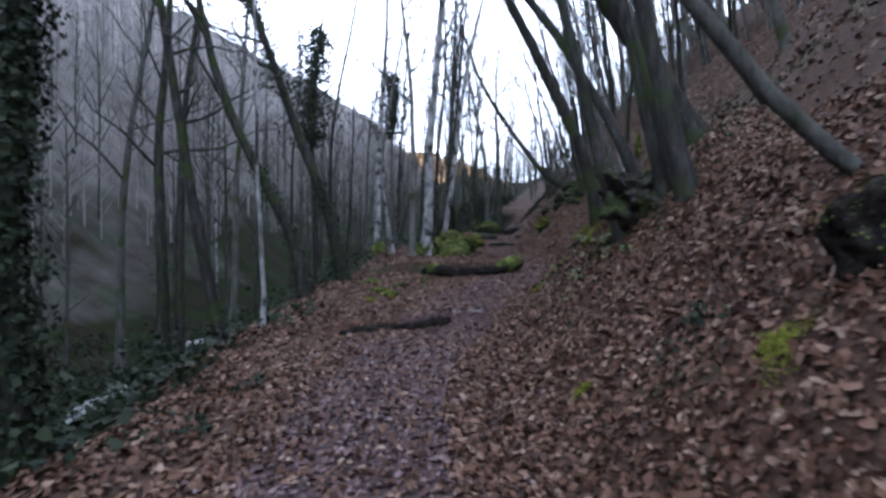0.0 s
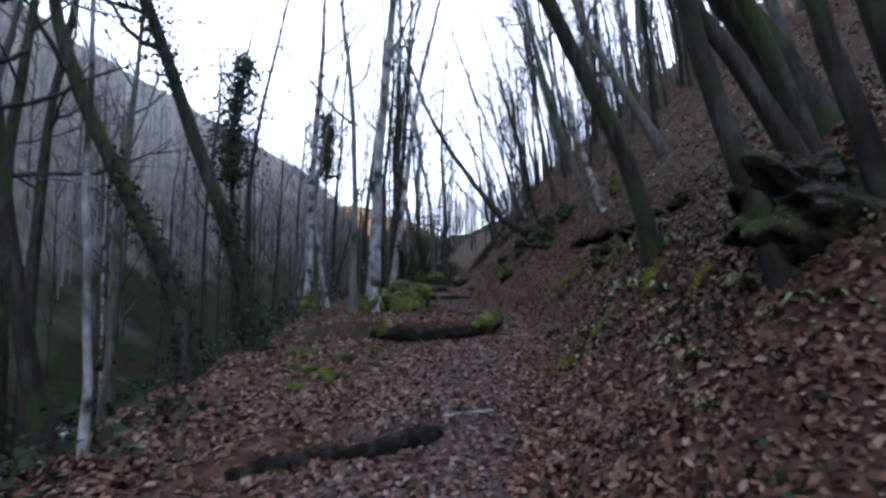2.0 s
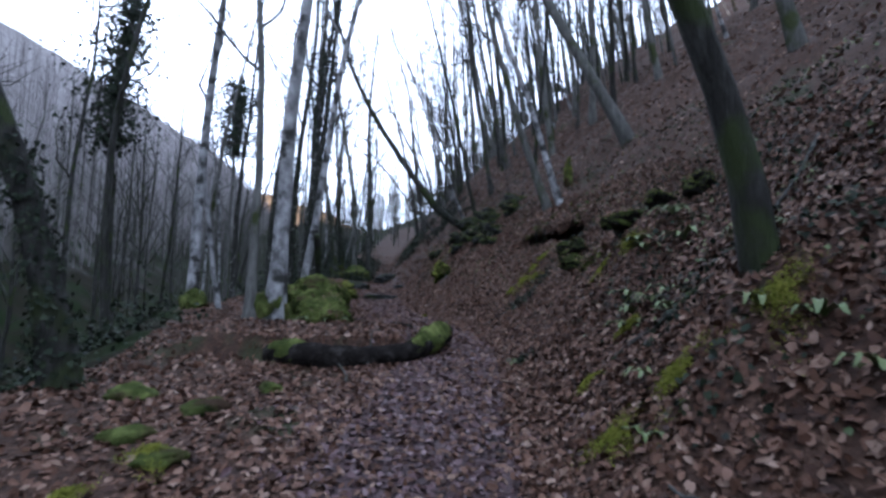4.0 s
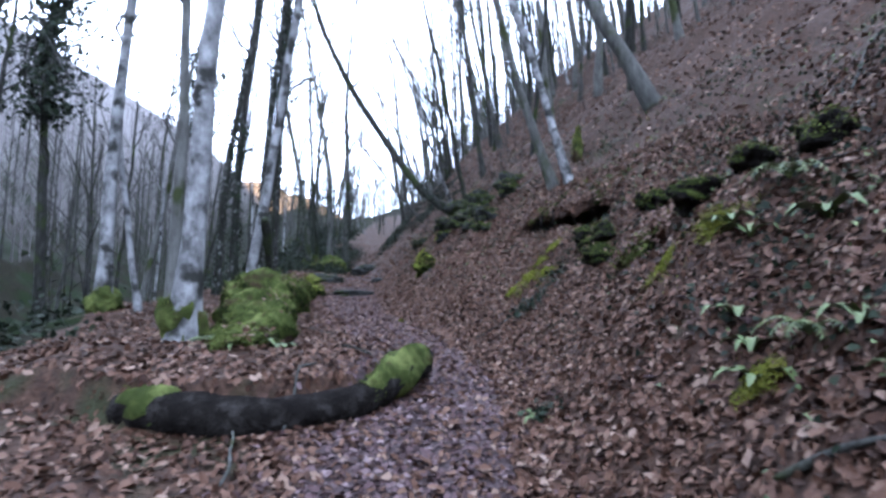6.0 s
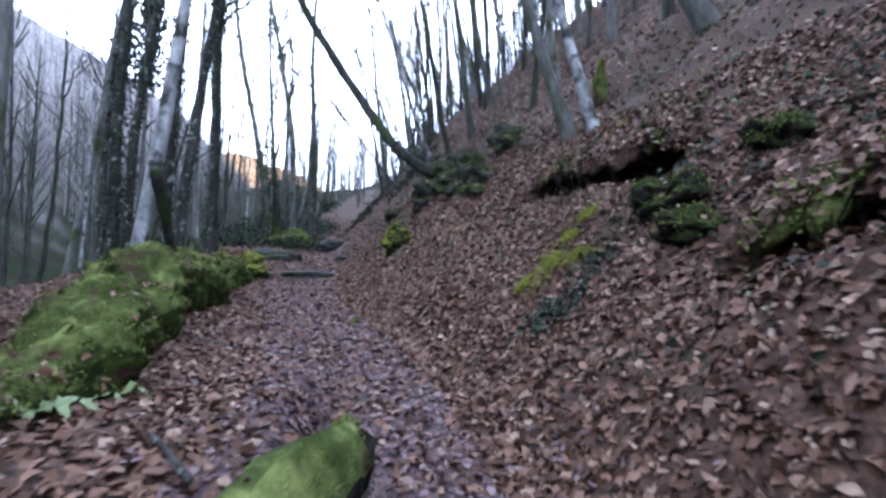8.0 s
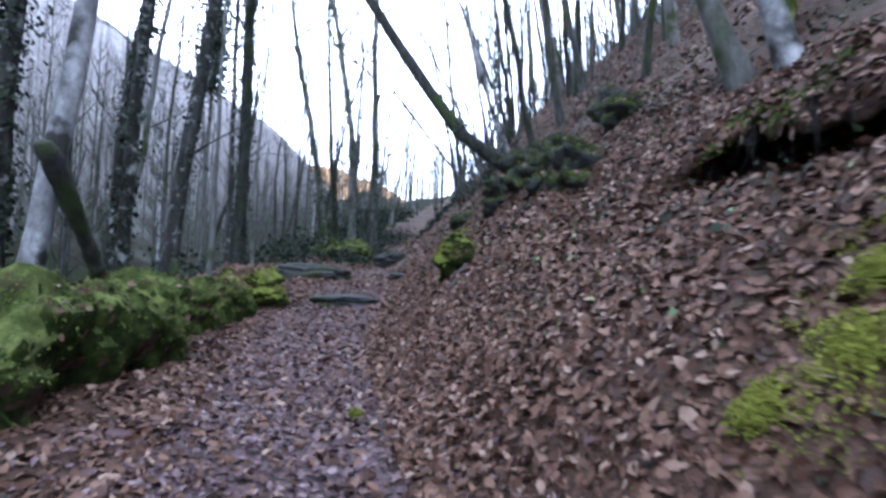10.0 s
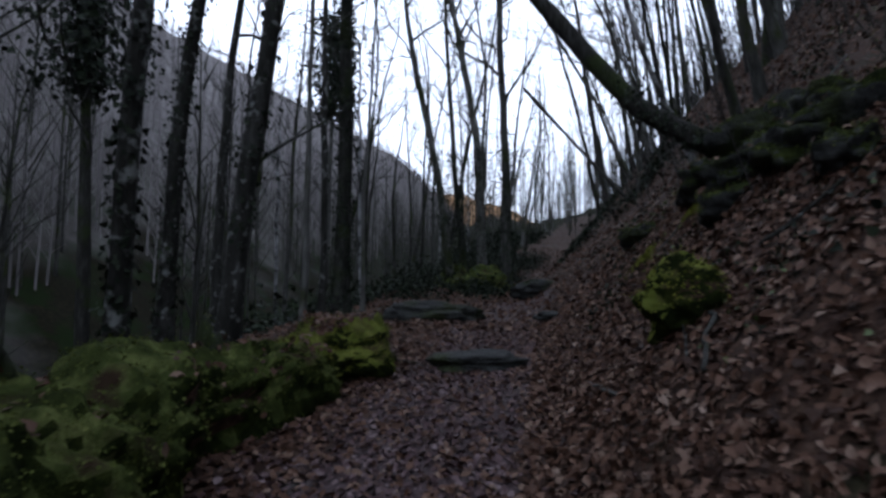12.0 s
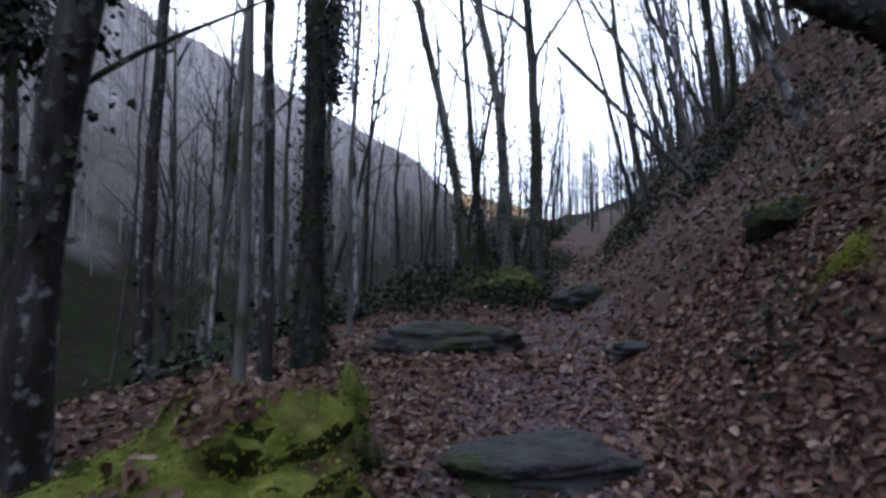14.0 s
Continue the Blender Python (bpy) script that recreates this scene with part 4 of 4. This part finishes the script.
lump("old_stump", "dark rotten stump on the bank", "stump", 2.28, 2.85, (.2, .2, .26), WOOD, 155, sink=.3, rough=.3, tufts=500)
# the hollow, mossy foot of the old coppice stool
lump("coppice_stool", "dark hollow root mass of an old coppice stool", "stump", 2.58, 6.95, (.5, .42, .42), DARK, 156, sink=.38, rough=.36, tufts=1500, bare=WOOD)
for k, (x, y, rr, hgt) in enumerate(((-.55, 16.6, .24, .5), (.02, 20.2, .34, .45), (-2.45, 20.4, .3, .3), (.1, 22.0, .25, .3), (3.0, 34.1, .8, .5), (2.0, 34.2, .5, .5))):
    lump("moss_mound", "mound of moss round the foot of a tree", "moss", x, y, (rr, rr, hgt), MOSS, 160 + k, sink=.3, rough=.3, tufts=1800)


def moss_patch(x, y, r, n, seed, mat=None, label="bright yellow-green moss patch among fallen leaves"):
    """A low cushion of moss that follows the ground."""
    rng = np.random.default_rng(seed)
    ob = thing("moss_patch", x, y, float(ground(x, y)), label, "moss", "moss patches")
    a, d = rng.uniform(0, 6.283, n), np.abs(rng.normal(0, .5, n))
    d = d * (.7 + .5 * np.sin(a * 3 + seed))
    px, py = x + np.cos(a) * d * r, y + np.sin(a) * d * r * 1.2
    keep = ripple(px * 2.6 + seed, py * 2.6) + .5 * ripple(px * 7, py * 7 + seed) > -.35 + .4 * d
    keep |= d < .35
    px, py, d = px[keep], py[keep], d[keep]
    n = len(px)
    pz = ground(px, py) + .07 * np.exp(-d * d * 2) + rng.uniform(0, .03, n)
    v, f = scatter(np.stack([px, py, pz], 1) - np.array(ob.location), ground_normal(px, py), rng.uniform(.006, .015, n), rng, IVY_V, [IVY_Q], .9)
    piece("moss_cushion", v, f, mat or BRIGHT_TUFT, ob, smooth=False, kind="stuff")


for k, (x, y, r) in enumerate(((4.34, 16.6, .42), (4.6, 16.75, .3), (4.85, 16.8, .3), (4.1, 16.74, .25), (1.78, 2.85, .22), (1.07, 4.08, .13), (4.5, 16.4, .2), (4.05, 12.6, .4), (3.1, 11.35, .35), (1.7, 9.5, .25), (2.44, 8.95, .3), (2.04, 9.36, .3), (2.53, 8.12, .25), (-1.38, 9.9, .2), (-1.04, 10.3, .2), (4.82, 25.1, .3), (3.87, 13, .22), (2.85, 18.95, .16), (2.2, 10.6, .2), (4.9, 13.6, .4), (5.3, 24.9, .3), (3.6, 8.6, .3))):
    moss_patch(x, y, r, int(900 + 9000 * r), 400 + k)


def ivy_patch(x, y, r, n, seed):
    """Ground ivy: dark leaves on short stalks over the litter."""
    rng = np.random.default_rng(seed)
    ob = thing("ivy_patch", x, y, float(ground(x, y)), "dark green ivy creeping over fallen leaves", "ivy", "ivy on the bank")
    px, py = x + rng.normal(0, r * .6, n), y + rng.normal(0, r * .7, n)
    pz = ground(px, py) + rng.uniform(.03, .12, n)
    v, f = scatter(np.stack([px, py, pz], 1) - np.array(ob.location), ground_normal(px, py), rng.uniform(.035, .075, n), rng, IVY_V, [IVY_Q], .6)
    piece("ivy_foliage", v, f, IVY, ob, smooth=False, kind="stuff")


for k, (x, y, r) in enumerate(((4.49, 16.1, .2), (4.03, 16.08, .14), (3.9, 16.0, .12), (4.95, 16.1, .3), (3.55, 11.95, .25), (2.7, 13.0, .12), (4.32, 13.1, .35), (4.2, 11.9, .4), (2.05, 9.0, .3), (1.75, 3.6, .16), (4.15, 15.9, .15), (4.4, 25.1, .3), (5.2, 15.9, .4), (3.2, 10.5, .4), (2.6, 9.9, .35), (5.2, 14.2, .45), (4.8, 24.3, .35), (5.4, 18.0, .2), (3.0, 8.9, .3), (2.2, 7.4, .25), (6.2, 14.6, .5), (6.5, 25.5, .5), (4.9, 10.9, .5), (5.6, 12.6, .5), (-2.0, 4.2, .2), (-2.0, 5.6, .15))):
    ivy_patch(x, y, r, int(25 + 130 * r), 450 + k)


def fern(x, y, size, count, seed, label="pale green fern fronds arching from the mossy bank"):
    """A crown of arching fronds with paired leaflets."""
    rng = np.random.default_rng(seed)
    ob = thing("fern", x, y, float(ground(x, y)), label, "fern", "ferns")
    for k in range(count):
        a = k * 6.283 / count + rng.uniform(-.3, .3)
        length = size * rng.uniform(.7, 1.1)
        out = np.array([np.cos(a), np.sin(a), 0])
        cross = np.array([-np.sin(a), np.cos(a), 0])
        s = np.linspace(0, 1, 12)
        mid = out * (s * length * .8)[:, None] + np.array([0, 0, 1.0]) * (length * (1.1 * s - 1.15 * s * s) + .05)[:, None]
        v, f = [], []
        for i in range(1, 11):
            w = length * .2 * math.sin(math.pi * min(1, .15 + s[i] * .85)) + .01
            for side in (-1, 1):
                b = mid[i]
                tip = b + cross * side * w + (mid[i] - mid[i - 1]) * .9 - np.array([0, 0, .02])
                n0 = len(v)
                v += [b - (mid[i] - mid[i - 1]) * .35, b + (mid[i] - mid[i - 1]) * .35, tip]
                f.append((n0, n0 + 1, n0 + 2))
        t = Tubes()
        t.add(mid, np.linspace(.006, .002, 12), 3)
        tv, tf = t.arrays()
        n0 = len(v)
        piece("frond", np.concatenate([np.array(v), tv]), [np.array(f), tf + n0], FERN, ob, smooth=False)


for k, (x, y, size) in enumerate(((.35, 15.1, .34), (-.15, 15.7, .3), (3.3, 11.2, .32), (2.3, 7.2, .3), (4.4, 12.2, .4), (3.1, 9.7, .38))):
    fern(x, y, size, 9, 500 + k)



def strap_fern(x, y, size, count, seed, mat=None):
    """A tuft of long undivided leaves, each arching from the root and folded along its rib."""
    rng = np.random.default_rng(seed)
    ob = thing("hart_tongue_fern", x, y, float(ground(x, y)) - .01, "tuft of glossy strap-shaped fern leaves growing from the leaf litter", "fern", "strap ferns")
    s_ = np.linspace(0, 1, 9)
    for k in range(count):
        a = k * 6.283 / count + rng.uniform(-.4, .4)
        length, rise_ = size * rng.uniform(.7, 1.15), rng.uniform(.7, 1.2)
        out = np.array([np.cos(a), np.sin(a), 0])
        cross = np.array([-np.sin(a), np.cos(a), 0])
        mid = out * (s_ * length * .85)[:, None] + np.array([0, 0, 1.0]) * (length * rise_ * (1.1 * s_ - 1.0 * s_ * s_))[:, None]
        w = length * .11 * np.sin(np.pi * (.08 + .9 * s_)) ** .7
        wave = .012 * np.sin(s_ * 14 + k)
        lift_ = np.array([0, 0, 1.0]) * (w * .35 + wave)[:, None]
        v = np.concatenate([mid, mid + cross * w[:, None] + lift_, mid - cross * w[:, None] + lift_])
        i = np.arange(8)
        f = np.concatenate([np.stack([i, i + 1, i + 10, i + 9], 1), np.stack([i + 1, i, i + 18, i + 19], 1)])
        piece("leaf_blade", v, f, mat or FERN, ob)


for k, (x, y, size) in enumerate(((.22, 14.25, .3), (.42, 14.75, .32), (.05, 14.8, .28), (.62, 15.5, .3), (.78, 16.3, .28), (2.35, 7.3, .3), (2.2, 6.5, .26), (2.0, 7.7, .24), (1.65, 6.75, .2), (2.42, 9.05, .3), (1.9, 7.25, .22), (4.15, 11.7, .32), (4.0, 12.2, .34), (3.35, 11.6, .3),
                               (2.46, 8.7, .28), (2.1, 9.65, .26), (1.8, 9.3, .22), (3.55, 11.9, .34), (3.16, 11.38, .3), (4.1, 12.5, .32), (2.65, 13.0, .22), (2.9, 10.4, .3), (3.3, 10.9, .3), (2.3, 8.3, .28))):
    strap_fern(x, y, size, 5 + k % 4, 520 + k)

# sticks and a leaning dead pole
sticks = np.random.default_rng(91)
for k in range(34):
    y = sticks.uniform(8.5, 29)
    u = sticks.uniform(.9, 5.2) if k % 4 else sticks.uniform(-2, -.9)
    a, half = sticks.uniform(0, 6.28), sticks.uniform(.18, .6)
    px_ = np.linspace(-half, half, 5) * math.cos(a) + u + float(path_x(y)) + sticks.normal(0, .03, 5)
    py_ = np.linspace(-half, half, 5) * math.sin(a) + y + sticks.normal(0, .03, 5)
    log("fallen_stick", "thin dead branch lying in the fallen leaves", list(zip(px_, py_, ground(px_, py_) + .05)), sticks.uniform(.006, .015), BARK if k % 3 else MOTTLED, 850 + k, group="fallen sticks")
log("stick", "thin pale stick lying by the step log", [(.15, 8.32, .33), (.35, 8.4, .335), (.62, 8.43, .34)], .012, BIRCH, 840)
log("dead_pole", "thin dead pole leaning out of the far bank", [(7.1, 33.2, 4.7), (6.46, 33.42, 5.46), (5.29, 33.9, 7.02), (4.13, 34.37, 8.58)], .05, BARK, 842)

# ---- undergrowth down the slope ----
rng = np.random.default_rng(31)
n = 48000
clump_y = rng.uniform(2, 70, 420)
clump_u = -edge_of(clump_y) - rng.uniform(.5, 14, 420) ** np.where(clump_y > 30, .6, 1)
pick = rng.integers(0, 420, n)
px = clump_u[pick] + path_x(clump_y[pick]) + rng.normal(0, .45, n)
py = clump_y[pick] + rng.normal(0, .5, n)
pz = ground(px, py) + np.abs(rng.normal(0, .32, n)) * (.4 + rng.uniform(0, 1, 420)[pick])
v, f = scatter(np.stack([px, py, pz], 1), np.tile([0, 0, 1.0], (n, 1)), rng.uniform(.06, .15, n) * np.where(py > 30, 1.6, 1), rng, IVY_V, [IVY_Q], .8)
under = piece("undergrowth", v, f, IVY, smooth=False)
tagged(under, "dark ivy and bramble undergrowth on the valley slope", "undergrowth", kind="stuff")

# dark evergreen scrub at the feet of the trees where the trail bends
n = 26000
cy_ = rng.uniform(30.5, 52, 95)
cu_ = np.where(rng.uniform(0, 1, 95) < .7, rng.uniform(-4.6, -1.0, 95), rng.uniform(1.2, 4.5, 95))
tall = np.where(cu_ < 0, rng.uniform(.25, .85, 95), rng.uniform(.1, .35, 95))
pick = rng.integers(0, 95, n)
px = cu_[pick] + path_x(cy_[pick]) + rng.normal(0, .4, n)
py = cy_[pick] + rng.normal(0, .4, n)
pz = ground(px, py) + np.abs(rng.normal(0, .55, n)) * tall[pick]
v, f = scatter(np.stack([px, py, pz], 1), np.tile([0, 0, 1.0], (n, 1)), rng.uniform(.05, .12, n), rng, IVY_V, [IVY_Q], .9)
tagged(piece("bend_scrub", v, f, IVY, smooth=False), "dark evergreen scrub round the trees where the trail bends", "scrub", kind="stuff")

# low green plants between the leaves of the bank
for name, label, mat_, n, lo, hi in (("bank_ivy", "scattered dark ivy sprigs among the leaves of the bank", IVY, 4200, .03, .07), ("bank_grass", "sparse green grass and moss sprigs on the bank", FERN, 2600, .02, .05)):
    cy_ = rng.uniform(6, 30, 190)
    cu_ = rng.uniform(1.6, 6, 190)
    pick = rng.integers(0, 190, n)
    py = cy_[pick] + rng.normal(0, .22, n)
    px = cu_[pick] + path_x(cy_[pick]) + rng.normal(0, .22, n)
    pz = ground(px, py) + rng.uniform(.02, .1, n)
    v, f = scatter(np.stack([px, py, pz], 1), ground_normal(px, py), rng.uniform(lo, hi, n), rng, IVY_V, [IVY_Q], .8)
    tagged(piece(name, v, f, mat_, smooth=False), label, "plants", kind="stuff")

# ---- fallen leaves ----
rng = np.random.default_rng(21)


def litter(label, n, ulo, uhi, ylo, yhi, lo, hi, mat=LEAF, power=1.0, lift=.035, tilt=.5):
    y = ylo + (yhi - ylo) * rng.uniform(0, 1, n) ** power
    u = rng.uniform(ulo, uhi, n)
    if mat is WET_LEAF:
        u = u + .2 * np.sin(y * 1.9 + 2 * np.sin(y * .7)) + rng.normal(0, .26, n)
    x = u + path_x(y)
    z = ground(x, y) + rng.uniform(.0, lift, n)
    v, f = scatter(np.stack([x, y, z], 1), ground_normal(x, y), rng.uniform(lo, hi, n), rng, LEAF_V, [LEAF_Q], tilt)
    ob = piece("leaf_litter", v, f, mat, smooth=False)
    return tagged(ob, label, "leaves", kind="stuff")


litter("wet trodden leaves matted on the trail", 27000, -1.1, .6, -2, 28, .035, .08, WET_LEAF, lift=.015, tilt=.3)
litter("brown fallen leaves blown onto the trail", 19000, -1.3, .8, -2, 28, .04, .09, lift=.02, tilt=.4)
litter("brown fallen leaves heaped on the bank", 104000, .45, 4.4, -1, 27, .04, .098)
litter("brown fallen leaves at the trail's outer edge", 26000, -2.9, -.9, -2, 27, .045, .10, lift=.02, tilt=.4)
litter("brown fallen leaves on the level ground by the birches", 9000, -5, -2.8, 8, 27, .05, .10)
litter("brown fallen leaves on the upper bank", 24000, 4.4, 15, 0, 40, .07, .14)
litter("brown fallen leaves farther along the trail", 22000, -4, 9, 27, 60, .07, .14, power=1.5)
litter("brown fallen leaves on the valley slope", 2500, -4.6, -2.4, 0, 32, .06, .11)

# single large leaves on top of the litter
kinds = []
for k in range(6):
    rng2 = np.random.default_rng(600 + k)
    v, f = scatter(np.zeros((1, 3)), np.array([[0, 0, 1.0]]), np.array([.12]), rng2, LEAF_V, [LEAF_Q], .2, 1.4)
    kinds.append(mesh_from("leaf", v, f, LEAF if k % 3 else WET_LEAF, False))
for k in range(290):
    y = rng.uniform(1.5, 26)
    x = rng.uniform(-1.6, 3.2) + float(path_x(y))
    ob = new("leaf", kinds[k % 6])
    ob.parent = floor
    ob.matrix_basis = pose(x, y, float(ground(x, y)) + .03, rng.normal(0, 14), rng.normal(0, 14), rng.uniform(0, 360)) @ Matrix.Diagonal((rng.uniform(.7, 1.15),) * 3 + (1,))
